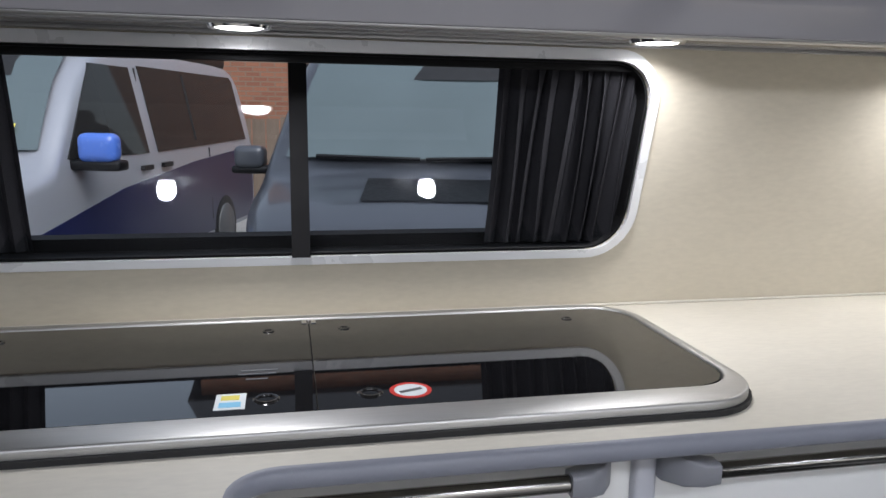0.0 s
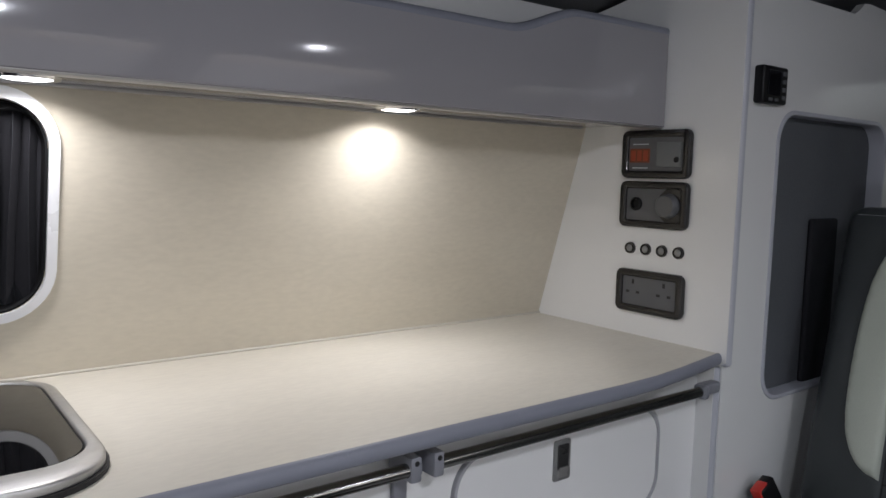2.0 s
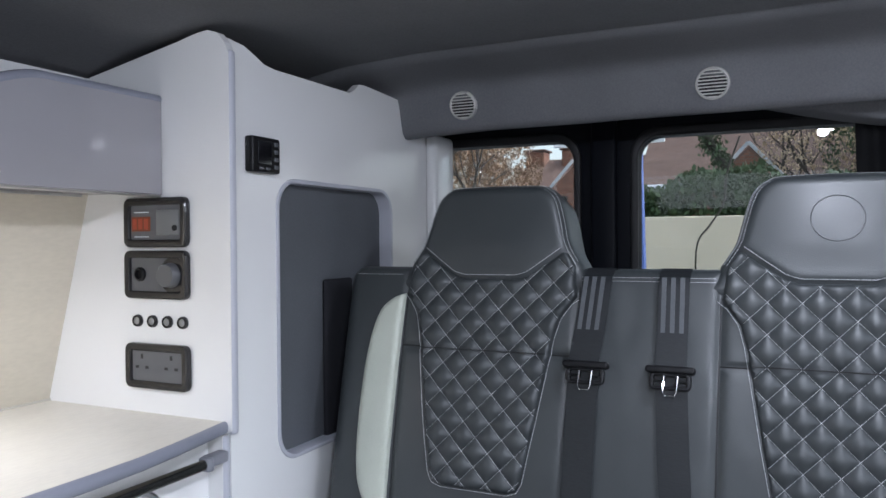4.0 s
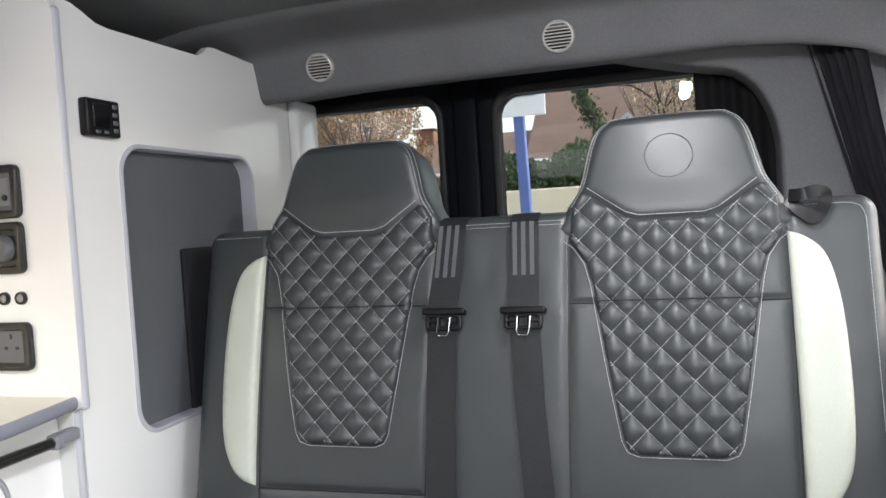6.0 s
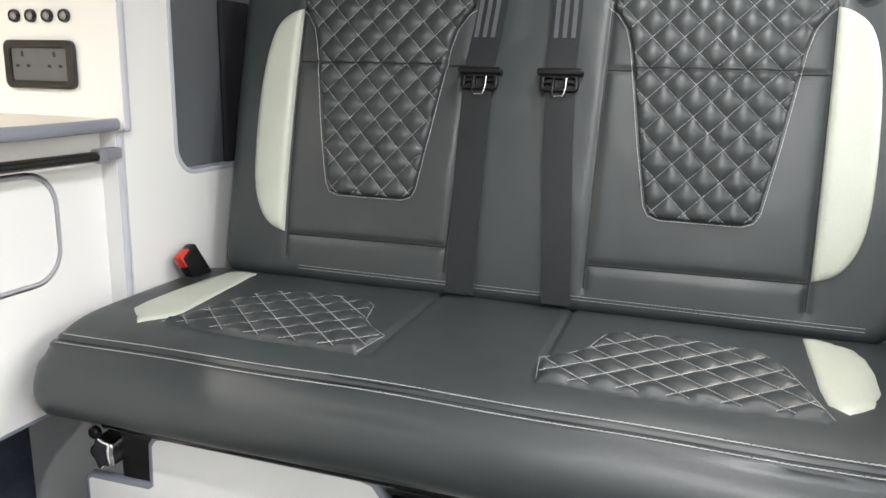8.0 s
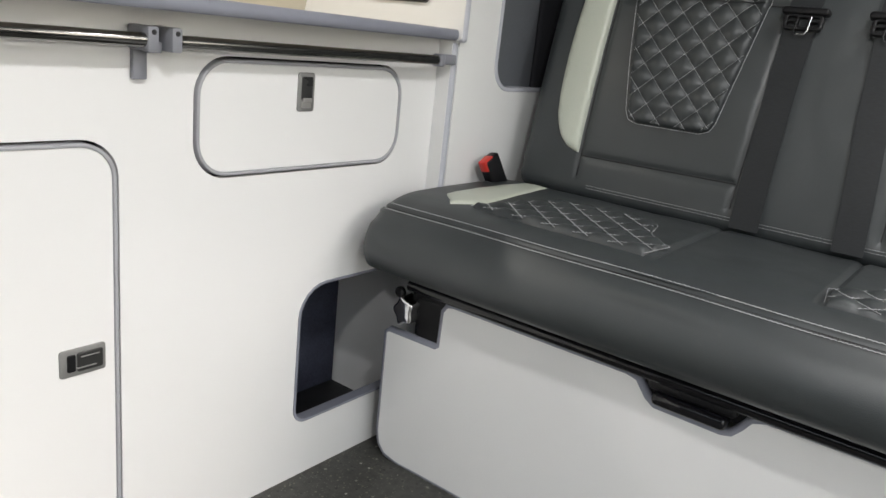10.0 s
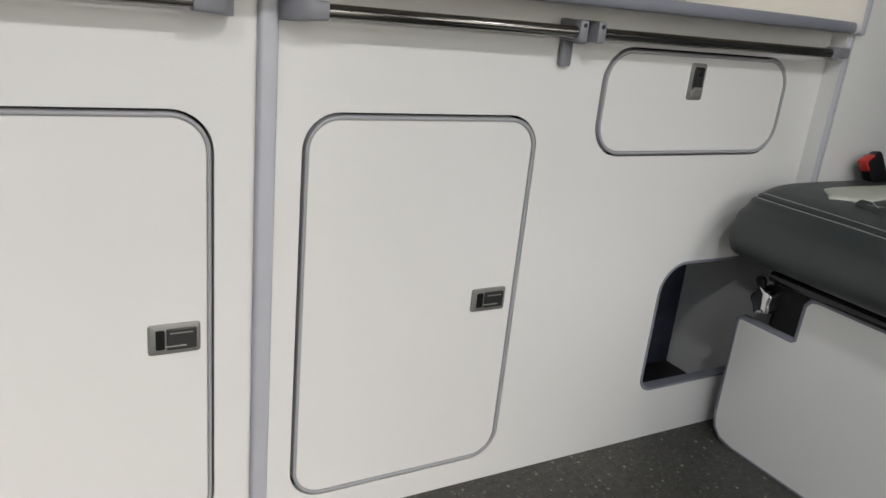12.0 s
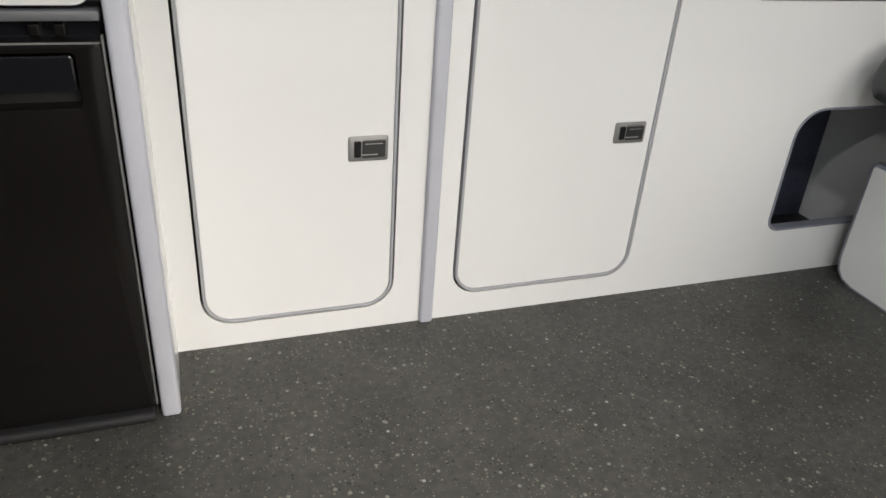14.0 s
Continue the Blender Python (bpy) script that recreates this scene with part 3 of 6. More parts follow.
for sx in (-0.250, 0.055, 0.148, 0.446):
    part("lid_bolt", disc((sx, 0.912, 0.8215), (0, 0, 1), 0.0075, 0.0012, 20, rings=[(0.0, 0.2), (0.5, 0.2), (0.6, 1.0), (0.9, 1.0), (1.0, 0.0)]), FRAME_GREY, hob, smooth=40)
for kx in (0.058, 0.157):
    part("finger_ring", disc((kx, 0.686, 0.8215), (0, 0, 1), 0.013, 0.003, 24, rings=[(0.0, -0.2), (0.62, -0.2), (0.70, 0.5), (0.85, 0.6), (1.0, 0.0)]), FRAME_GREY, hob, "dark ringed lid hole", smooth=40)
part("warning_sticker", plate([(0.197 + 0.021 * math.cos(radians(a)), 0.687 + 0.021 * math.sin(radians(a))) for a in range(0, 360, 12)],
     [[(0.197 + 0.0165 * math.cos(radians(a)), 0.687 + 0.0165 * math.sin(radians(a))) for a in range(0, 360, 12)]], "z", 0.8219, 0.8214), RED, hob, "round red-edged warning sticker")
part("warning_sticker_field", plate([(0.197 + 0.0165 * math.cos(radians(a)), 0.687 + 0.0165 * math.sin(radians(a))) for a in range(0, 360, 12)], [], "z", 0.8218, 0.8214), PAPER, hob)
bar_s = box(-0.012, 0.012, -0.0025, 0.0025, 0.8219, 0.8222)
bmesh.ops.transform(bar_s, verts=bar_s.verts[:], matrix=Matrix.Translation((0.197, 0.686, 0)) @ Matrix.Rotation(radians(20), 4, "Z"))
part("warning_sticker_mark", bar_s, PANEL_GREY, hob)
part("label_sticker", plate([(0.011, 0.665), (0.039, 0.665), (0.039, 0.704), (0.011, 0.704)], [], "z", 0.8219, 0.8214), PAPER, hob, "small white label with yellow and blue print")
part("label_print", box(0.016, 0.033, 0.688, 0.699, 0.8219, 0.8222), YELLOW_INK, hob)
part("label_print", box(0.015, 0.035, 0.670, 0.682, 0.8219, 0.8222), BLUE_INK, hob)
part("glass_marking", box(0.030, 0.068, 0.768, 0.771, 0.8215, 0.8218), PANEL_GREY, hob)
part("glass_marking", box(0.028, 0.066, 0.757, 0.760, 0.8215, 0.8218), PANEL_GREY, hob)
part("glass_marking", box(0.036, 0.058, 0.742, 0.745, 0.8215, 0.8218), PANEL_GREY, hob)

# steel rails under the worktop edge
RY, RZ = 0.601, 0.754


def rail(x0, x1, label):
    t = thing("hanging_rail", ((x0 + x1) / 2, RY, RZ), label, "rail", "rails under the worktop")
    part("bar", tube([(x0, RY, RZ), (x1, RY, RZ)], 0.0085, 14), TUBE, t, smooth=60)
    return t


def bracket(parent, x, side):
    """An end holder: a socket round the bar that widens into a flat foot on the unit's front."""
    sec = []
    for dx, y0, y1, z0, z1 in ((-0.012, -0.011, 0.011, -0.011, 0.011), (0.006, -0.012, 0.015, -0.012, 0.013), (0.022, -0.004, 0.026, -0.014, 0.016), (0.036, 0.014, FRONT_Y - RY, -0.015, 0.018)):
        sec.append([(x + side * dx, RY + u, RZ + v) for u, v in rrect(y0, y1, z0, z1, 0.004, 2)])
    part("bracket", loft(sec), BRACKET, parent, "slate grey plastic rail bracket", smooth=45)


def clamp(parent, x):
    """A slim clip that grips the bar's end, with a screw in its face."""
    body = part("bracket", box(x - 0.0075, x + 0.0075, RY - 0.0105, FRONT_Y - 0.001, RZ - 0.013, RZ + 0.017, 0.003, 2), BRACKET, parent, "slate grey plastic rail clip", smooth=40)
    part("screw", disc((x, RY - 0.0100, RZ + 0.010), (0, -1, 0), 0.0032, 0.0015, 12, 0.0005), RUBBER, body)


ra = rail(-0.03, 0.345, "brushed steel rail under the worktop beside the fridge")
bracket(ra, 0.345, 1)
rb = rail(0.472, 0.857, "brushed steel rail under the worktop above the tall door")
bracket(rb, 0.472, -1)
clamp(rb, 0.857)
part("bracket_tab", box(0.853, 0.872, FRONT_Y - 0.010, FRONT_Y - 0.001, 0.704, 0.742, 0.002, 2), BRACKET, rb, smooth=40)
part("bracket_bridge", box(0.864, 0.882, RY + 0.012, FRONT_Y - 0.001, RZ - 0.016, RZ - 0.002, 0.002, 2), BRACKET, rb, smooth=40)
rc = rail(0.888, 1.418, "brushed steel rail under the worktop above the flap")
clamp(rc, 0.889)
part("bracket", box(1.410, 1.424, RY - 0.011, RY + 0.011, RZ - 0.011, RZ + 0.011, 0.004, 3), BRACKET, rc, smooth=40)
part("bracket_arm", box(1.420, 1.462, RY - 0.006, RY + 0.014, RZ - 0.007, RZ + 0.011, 0.004, 3), BRACKET, rc, smooth=40)

# wardrobe at the end of the worktop
wardrobe = thing("wardrobe", (1.9, 0.8, 0), "white tall wardrobe with switch panels and a recessed dark side panel", "wardrobe")
end_prof = [(0.590, 0.795), (0.6095, 0.785), (0.6095, 0.0), (1.05, 0.0), (1.05, 1.36), (0.90, 1.386), (0.70, 1.424), (0.655, 1.434), (0.632, 1.4365), (0.612, 1.430), (0.598, 1.414), (0.590, 1.395)]
part("end_panel", plate(end_prof, [], "x", END_X, END_X + 0.016), WHITE, wardrobe)
part("edge_trim", box(END_X + 0.0005, END_X + 0.0157, 0.5865, 0.6055, 0.788, 1.402, 0.006, 4), TRIM_PALE, wardrobe, "grey rounded edging", smooth=50)
part("edge_trim", box(END_X + 0.0005, END_X + 0.0155, 0.6050, 0.6240, 0.0, 0.786, 0.006, 4), TRIM_PALE, wardrobe, "grey rounded edging", smooth=50)
RC = (1.600, 2.020, 0.701, 1.210)
face = [(END_X + 0.016, 0.0), (2.287, 0.0), (2.287, 1.358), (2.150, 1.364), (2.138, 1.372), (2.124, 1.412), (2.108, 1.418), (1.905, 1.426), (1.884, 1.424), (1.862, 1.408), (1.845, 1.400),
        (1.600, 1.398), (1.572, 1.401), (1.545, 1.412), (1.520, 1.421), (END_X + 0.016, 1.425)]
part("side_face", plate(face, [rrect(*RC, 0.055, 8)], "y", FACE_Y, FACE_Y + 0.016), WHITE, wardrobe)
part("recess_edging", plate(rrect(*RC, 0.055, 8), [rrect(RC[0] + 0.008, RC[1] - 0.008, RC[2] + 0.008, RC[3] - 0.008, 0.048, 8)], "y", FACE_Y - 0.003, FACE_Y + 0.030, 0.002, 2), TRIM_PALE, wardrobe, "grey edging round the recess", smooth=35)
part("recess_back", box(1.58, 2.04, FACE_Y + 0.028, FACE_Y + 0.040, 0.66, 1.24), RECESS_CLOTH, wardrobe, "dark grey cloth panel in the recess")
# dark block: a dark part together with the backrest's shadow on the cloth
part("recess_dark_block", box(1.78, 1.88, FACE_Y + 0.016, FACE_Y + 0.028, 0.70, 1.02, 0.006, 3), CURTAIN, wardrobe, smooth=40)
part("rear_post", box(2.19, 2.30, 0.575, 0.606, 0.9, 1.357, 0.012, 3), WHITE, wardrobe, "white rounded rear post", smooth=40)


def switch_panel(name, z0, z1, label, y0=0.672, y1=0.812):
    t = thing(name, (END_X, (y0 + y1) / 2, z0), label, "switch panel", "panels on the wardrobe end")
    X = END_X
    rim = plate(rrect(y0, y1, z0, z1, 0.012, 5), [rrect(y0 + 0.014, y1 - 0.014, z0 + 0.013, z1 - 0.013, 0.003, 3)], "x", X - 0.011, X - 0.001, 0.004, 3)
    part("frame", rim, FRAME_GREY, t, "dark glossy surround", smooth=25)
    part("plate", box(X - 0.006, X - 0.001, y0 + 0.010, y1 - 0.010, z0 + 0.010, z1 - 0.010), PANEL_GREY, t)
    return t


P1 = switch_panel("control_display", 1.088, 1.171, "black framed control panel with an amber display")
part("display", box(END_X - 0.0075, END_X - 0.006, 0.754, 0.795, 1.115, 1.139), AMBER, P1, "lit amber display")
for k in range(3):
    part("display_bar", box(END_X - 0.0082, END_X - 0.0075, 0.757 + 0.013 * k, 0.766 + 0.013 * k, 1.118, 1.136), mat("dim_amber", (0.30, 0.05, 0.02), 0.4), P1)
part("module", box(END_X - 0.008, END_X - 0.005, 0.690, 0.740, 1.108, 1.150, 0.002, 2), mat("light_grey_module", (0.17, 0.175, 0.18), 0.4), P1, smooth=40)
part("button", disc((END_X - 0.008, 0.698, 1.120), (-1, 0, 0), 0.005, 0.003, 14, 0.001), BLACK, P1)
for k in range(2):
    part("marking", box(END_X - 0.0066, END_X - 0.0058, 0.757, 0.790, 1.146 - 0.041 * k, 1.1475 - 0.041 * k), PAPER, P1)
P2 = switch_panel("heater_control", 1.002, 1.083, "black framed heater control with a rotary knob")
part("socket", disc((END_X - 0.006, 0.777, 1.043), (-1, 0, 0), 0.012, 0.005, 20, rings=[(0.0, 0.1), (0.6, 0.1), (0.7, 1.0), (1.0, 0.6), (1.0, 0.0)]), BLACK, P2, "small black round socket", smooth=40)
part("knob", disc((END_X - 0.006, 0.708, 1.042), (-1, 0, 0), 0.022, 0.016, 28, rings=[(0.0, 1.0), (0.78, 1.0), (0.86, 0.9), (0.95, 0.2), (1.0, 0.0)]), mat("mid_grey_dial", (0.11, 0.113, 0.118), 0.4), P2, "grey rotary dial", smooth=40)
part("dial_scale", disc((END_X - 0.006, 0.703, 1.042), (-1, 0, 0), 0.030, 0.002, 28, 0.0005), FRAME_GREY, P2, smooth=40)
P3 = switch_panel("double_socket", 0.851, 0.927, "black framed double mains socket")
for sy in (0.776, 0.711):
    part("pin_hole", box(END_X - 0.0066, END_X - 0.0058, sy - 0.0025, sy + 0.0025, 0.901, 0.909), RUBBER, P3)
    for o in (-0.011, 0.011):
        part("pin_hole", box(END_X - 0.0066, END_X - 0.0058, sy + o - 0.0035, sy + o + 0.0035, 0.8845, 0.889), RUBBER, P3)
for k in range(4):
    b = thing("push_button", (END_X, 0.789 - 0.0335 * k, 0.964), "small round dark metal push button", "button", "push buttons")
    part("bezel", disc((END_X, 0.789 - 0.0335 * k, 0.964), (-1, 0, 0), 0.0105, 0.006, 20, rings=[(0.0, 0.7), (0.62, 0.7), (0.7, 1.0), (0.9, 1.0), (1.0, 0.5), (1.0, 0.0)]), FRAME_GREY, b, smooth=40)
    part("cap", disc((END_X - 0.003, 0.789 - 0.0335 * k, 0.964), (-1, 0, 0), 0.0070, 0.004, 16, rings=[(0.0, 1.0), (0.5, 0.9), (0.85, 0.6), (1.0, 0.0)]), LATCH, b, "domed dark metal cap", smooth=60)

ctl = thing("heater_thermostat", (1.555, FACE_Y, 1.215), "small black box control with keys on the wardrobe side", "thermostat")
part("case", box(1.518, 1.592, FACE_Y - 0.018, FACE_Y, 1.213, 1.273, 0.004, 3), BLACK, ctl, smooth=40)
part("screen", box(1.530, 1.566, FACE_Y - 0.020, FACE_Y - 0.017, 1.226, 1.266, 0.001, 1), GLOSS_BLACK, ctl)
for k in range(4):
    part("key", box(1.574, 1.584, FACE_Y - 0.0205, FACE_Y - 0.017, 1.220 + 0.013 * k, 1.227 + 0.013 * k, 0.001, 1), PANEL_GREY, ctl)
for k in range(2):
    part("key", box(1.534 + 0.018 * k, 1.544 + 0.018 * k, FACE_Y - 0.0205, FACE_Y - 0.017, 1.217, 1.222, 0.001, 1), PANEL_GREY, ctl)

# overhead shelf with a wavy front board
SH_Y, SH_Z = 0.730, 1.178
wave = [(1.10 + 0.15 * k / 12, 1.290 + 0.039 * (3 * (k / 12) ** 2 - 2 * (k / 12) ** 3)) for k in range(13)]
shelf = thing("overhead_shelf", (0.4, 0.85, SH_Z), "glossy grey overhead shelf with a dipped front edge", "shelf")
part("front_board", plate([(-0.93, SH_Z - 0.003), (END_X - 0.001, SH_Z - 0.003), (END_X - 0.001, 1.331), *reversed(wave), (-0.93, 1.290)], [], "y", SH_Y, SH_Y + 0.016, 0.003, 2), SHELF_GREY, shelf, smooth=30)
cap = [(-0.93, SH_Y + 0.008, 1.2915), *[(x, SH_Y + 0.008, z + 0.0015) for x, z in wave], (END_X - 0.002, SH_Y + 0.008, 1.3325)]
part("edge_trim", tube(cap, 0.009, 8), TRIM, shelf, "grey rounded edging", smooth=60)
part("bottom_board", box(-0.93, END_X - 0.001, SH_Y + 0.017, wall_y(SH_Z) - 0.002, SH_Z + 0.002, SH_Z + 0.018), SHELF_GREY, shelf)
part("lip", box(-0.93, END_X - 0.001, SH_Y + 0.003, SH_Y + 0.019, SH_Z - 0.0065, SH_Z + 0.004, 0.003, 3), STEEL, shelf, smooth=40)
part("lip", box(-0.93, 1.445, 0.899, 0.907, SH_Z - 0.002, SH_Z + 0.003, 0.002, 2), STEEL, shelf, smooth=40)


def downlight(name, x, y, z, r, lens, label, group, dome=0.0040, rim=0.0032):
    t = thing(name, (x, y, z), label, "light", group)
    part("bezel", disc((x, y, z + 0.001), (0, 0, -1), r, rim, 32, rings=[(0.78, 0.6), (0.84, 1.0), (0.95, 0.9), (1.0, 0.0)]), CHROME, t, smooth=50)
    part("lens", disc((x, y, z + 0.001), (0, 0, -1), r * 0.8, dome, 24, rings=[(0.0, 1.0), (0.5, 0.95), (0.8, 0.75), (1.0, 0.3), (1.0, 0.0)]), lens, t, "lit white lens")
    return t


def beam(name, x, y, z, size, power, tint, spread=180):
    """A flat round lamp just below a lens, shining down."""
    ld = bpy.data.lights.new(name, "AREA")
    ld.shape, ld.size, ld.energy, ld.color = "DISK", size, power, tint
    ld.spread = radians(spread)
    new(name, ld).matrix_world = look((x, y, z), (x, y, 0))


for lx, ly in LEDS:
    downlight("shelf_light", lx, ly, SH_Z + 0.001, 0.034, LED_GLOW, "small lit round light under the overhead shelf", "lights under the shelf")
    beam("shelf_light_beam", lx, ly, SH_Z - 0.0035, 0.046, LED_POWER, (1.0, 0.975, 0.93), 150)
for (lx, ly), power, sideways in zip(SPOTS, SPOT_POWER, DOME_POWER):
    downlight("ceiling_light", lx, ly, CEIL - 0.002, 0.035, SPOT_GLOW, "lit round light in the roof lining", "ceiling lights", 0.010, 0.006)
    beam("ceiling_light_beam", lx, ly, CEIL - 0.015, 0.050, power, (0.96, 0.98, 1.0))
    dome = bpy.data.lights.new("ceiling_light_glow", "POINT")      # the sideways light of the domed lens
    dome.energy, dome.shadow_soft_size, dome.color = sideways, 0.030, (0.96, 0.98, 1.0)
    new("ceiling_light_glow", dome).matrix_world = Matrix.Translation((lx, ly, CEIL - 0.036))

# ---- rear bench seat ----
BACK_X, BACK_LEAN, BACK_Z = 1.665, 0.225, 0.55
bench = thing("rear_bench_seat", (1.5, 0.0, 0.0), "charcoal leather rear bench seat with quilted panels and off-white wings", "bench seat")


def back_at(y, z, out):
    """A place on the leaning back, out metres in front of it."""
    c = math.sqrt(1 + BACK_LEAN ** 2)
    return Vector((BACK_X + BACK_LEAN * (z - BACK_Z) - out / c, y, z + out * BACK_LEAN / c))


def line_gap(p, a, b):
    ax, ay, bx, by = a[0], a[1], b[0], b[1]
    dx, dy = bx - ax, by - ay
    t = max(0.0, min(1.0, ((p[0] - ax) * dx + (p[1] - ay) * dy) / (dx * dx + dy * dy + 1e-12)))
    return math.hypot(p[0] - ax - t * dx, p[1] - ay - t * dy)


def inside(p, poly):
    hit = False
    for (x0, y0), (x1, y1) in zip(poly, poly[1:] + poly[:1]):
        if (y0 > p[1]) != (y1 > p[1]) and p[0] < (x1 - x0) * (p[1] - y0) / (y1 - y0) + x0:
            hit = not hit
    return hit


def resample(pts, step, closed=True):
    out = []
    m = len(pts)
    for i in range(m if closed else m - 1):
        a, b = Vector(pts[i]), Vector(pts[(i + 1) % m])
        k = max(1, round((b - a).length / step))
        out += [tuple(a.lerp(b, j / k)) for j in range(k)]
    if not closed:
        out.append(tuple(pts[-1]))
    return out


def quilt_step(k):
    """Grid lines across a quilted diamond, eight to each, closer together along its seams."""
    return k // 8 + (0.0, 0.045, 0.13, 0.29, 0.5, 0.71, 0.87, 0.955)[k % 8]


def cushion(poly, height, to, step, depth, edge=0.015, creases=(), lattice=None):
    """A stuffed panel over an outline: height(u, v) is its relief, edge the rounding of its rim, depth how far its sides go back."""
    rim = resample(poly, step)
    u0, u1 = min(p[0] for p in rim), max(p[0] for p in rim)
    v0, v1 = min(p[1] for p in rim), max(p[1] for p in rim)
    pts = list(rim)
    segs = list(zip(rim, rim[1:] + rim[:1]))
    gaps = [0.0] * len(rim)
    P = np.array([[*a, *b] for a, b in segs])
    spots = []
    if lattice:
        c0, c1, w = lattice
        m = int(2 * max(u1 - u0, v1 - v0) / w) * 8 + 16
        for i in range(-m, m + 1):
            for j in range(-m, m + 1):
                f, g = quilt_step(i), quilt_step(j)
                p = (c0 + (f + g) * w / 2, c1 + (f - g) * w / 2)
                if u0 < p[0] < u1 and v0 < p[1] < v1:
                    spots.append(p)
    else:
        for i in range(int((u1 - u0) / step) + 1):
            for j in range(int((v1 - v0) / step) + 1):
                spots.append((u0 + (i + (0.5 if j % 2 else 0)) * step, v0 + (j + 0.5) * step))
    for p in spots:
        d = P[:, 2:] - P[:, :2]
        t = np.clip(((p[0] - P[:, 0]) * d[:, 0] + (p[1] - P[:, 1]) * d[:, 1]) / ((d ** 2).sum(1) + 1e-12), 0, 1)
        gap = float(np.hypot(p[0] - P[:, 0] - t * d[:, 0], p[1] - P[:, 1] - t * d[:, 1]).min())
        if gap > min(step * 0.45, 0.0016) and inside(p, rim):
            pts.append(p)
            gaps.append(gap)
    n = len(rim)
    extra = []
    for k, p in enumerate(rim):
        t = Vector(rim[(k + 1) % n]) - Vector(rim[k - 1])
        nrm = Vector((-t.y, t.x)).normalized()
        for d in (edge * 0.28, edge * 0.75):
            for sg in (1, -1):
                extra.append((p[0] + sg * nrm.x * d, p[1] + sg * nrm.y * d))
    for a, b in creases:
        t = (Vector(b) - Vector(a))
        nrm = Vector((-t.y, t.x)).normalized()
        m = int(t.length / 0.006)
        for i in range(m + 1):
            q = Vector(a).lerp(Vector(b), i / m)
            for d in (-0.008, -0.004, 0.0, 0.004, 0.008):
                extra.append((q.x + nrm.x * d, q.y + nrm.y * d))
    for p in extra:
        d = P[:, 2:] - P[:, :2]
        t = np.clip(((p[0] - P[:, 0]) * d[:, 0] + (p[1] - P[:, 1]) * d[:, 1]) / ((d ** 2).sum(1) + 1e-12), 0, 1)
        gap = float(np.hypot(p[0] - P[:, 0] - t * d[:, 0], p[1] - P[:, 1] - t * d[:, 1]).min())
        if gap > edge * 0.2 and inside(p, rim):
            pts.append(p)
            gaps.append(gap)
    vs, _, faces, *_ = mathutils.geometry.delaunay_2d_cdt([Vector(p) for p in pts], [(k, (k + 1) % n) for k in range(n)], [], 1, 1e-7)
    bm = bmesh.new()
    made = []
    for k, v in enumerate(vs):
        g = gaps[k] if k < len(gaps) else 0.0
        e = max(0.0, edge - g)
        sink = edge - math.sqrt(max(edge * edge - e * e, 0.0)) if edge else 0.0
        made.append(bm.verts.new(to(v[0], v[1], height(v[0], v[1]) * min(1.0, g / max(edge, 1e-6) + (0 if edge else 1)) - sink)))
    for f in faces:
        try:
            bm.faces.new([made[k] for k in f])
        except ValueError:
            pass
    back = [bm.verts.new(to(v[0], v[1], -depth)) for v in vs[:n]]
    for k in range(n):
        bm.faces.new((made[k], made[(k + 1) % n], back[(k + 1) % n], back[k]))
    bm.faces.new(back[::-1])
    return bm


PITCH, SEAT_PITCH = 0.0475, 0.058


def quilt(u, v, u0, v0, amp=0.0070, pitch=PITCH):
    a, b = (u - u0 + v - v0) / pitch, (u - u0 - v + v0) / pitch
    return amp * abs(math.sin(math.pi * a) * math.sin(math.pi * b)) ** 0.72


def stitches(lines, to, height, pitch=0.0068, length=0.0046, r=0.00042, lift=0.0):
    """Thread in short stitches along lines in (u, v)."""
    bm = bmesh.new()
    for line in lines:
        walked = resample(line, 0.0012, closed=False)
        acc, k = 0.0, 0
        dist = [0.0]
        for a, b in zip(walked, walked[1:]):
            dist.append(dist[-1] + math.hypot(b[0] - a[0], b[1] - a[1]))
        s = 0.0
        while s + length < dist[-1]:
            i = max(0, int(np.searchsorted(dist, s)) - 1)
            j = min(len(dist) - 1, int(np.searchsorted(dist, s + length)))
            a, b = walked[i], walked[j]
            m = ((a[0] + b[0]) / 2, (a[1] + b[1]) / 2)
            pts = [to(a[0], a[1], height(*a) + 0.0002 + lift), to(m[0], m[1], height(*m) + 0.0012 + lift), to(b[0], b[1], height(*b) + 0.0002 + lift)]
            tube(pts, r, 4, cap=False, bm=bm)
            s += pitch
    return bm


def inset(poly, d):
    """The outline moved inwards."""
    n = len(poly)
    area = sum(a[0] * b[1] - b[0] * a[1] for a, b in zip(poly, poly[1:] + poly[:1]))
    sg = 1 if area > 0 else -1
    out = []
    for k, p in enumerate(poly):
        t = Vector(poly[(k + 1) % n][:2]) - Vector(poly[k - 1][:2])
        m = Vector((-t.y, t.x)).normalized() * sg * d
        out.append((p[0] + m.x, p[1] + m.y))
    return out


def rolled(g, edge, h):
    """The height of a panel's rounded rim, g from its outline."""
    e = max(0.0, edge - g)
    return h * min(1.0, g / edge) - (edge - math.sqrt(max(edge * edge - e * e, 0.0)))


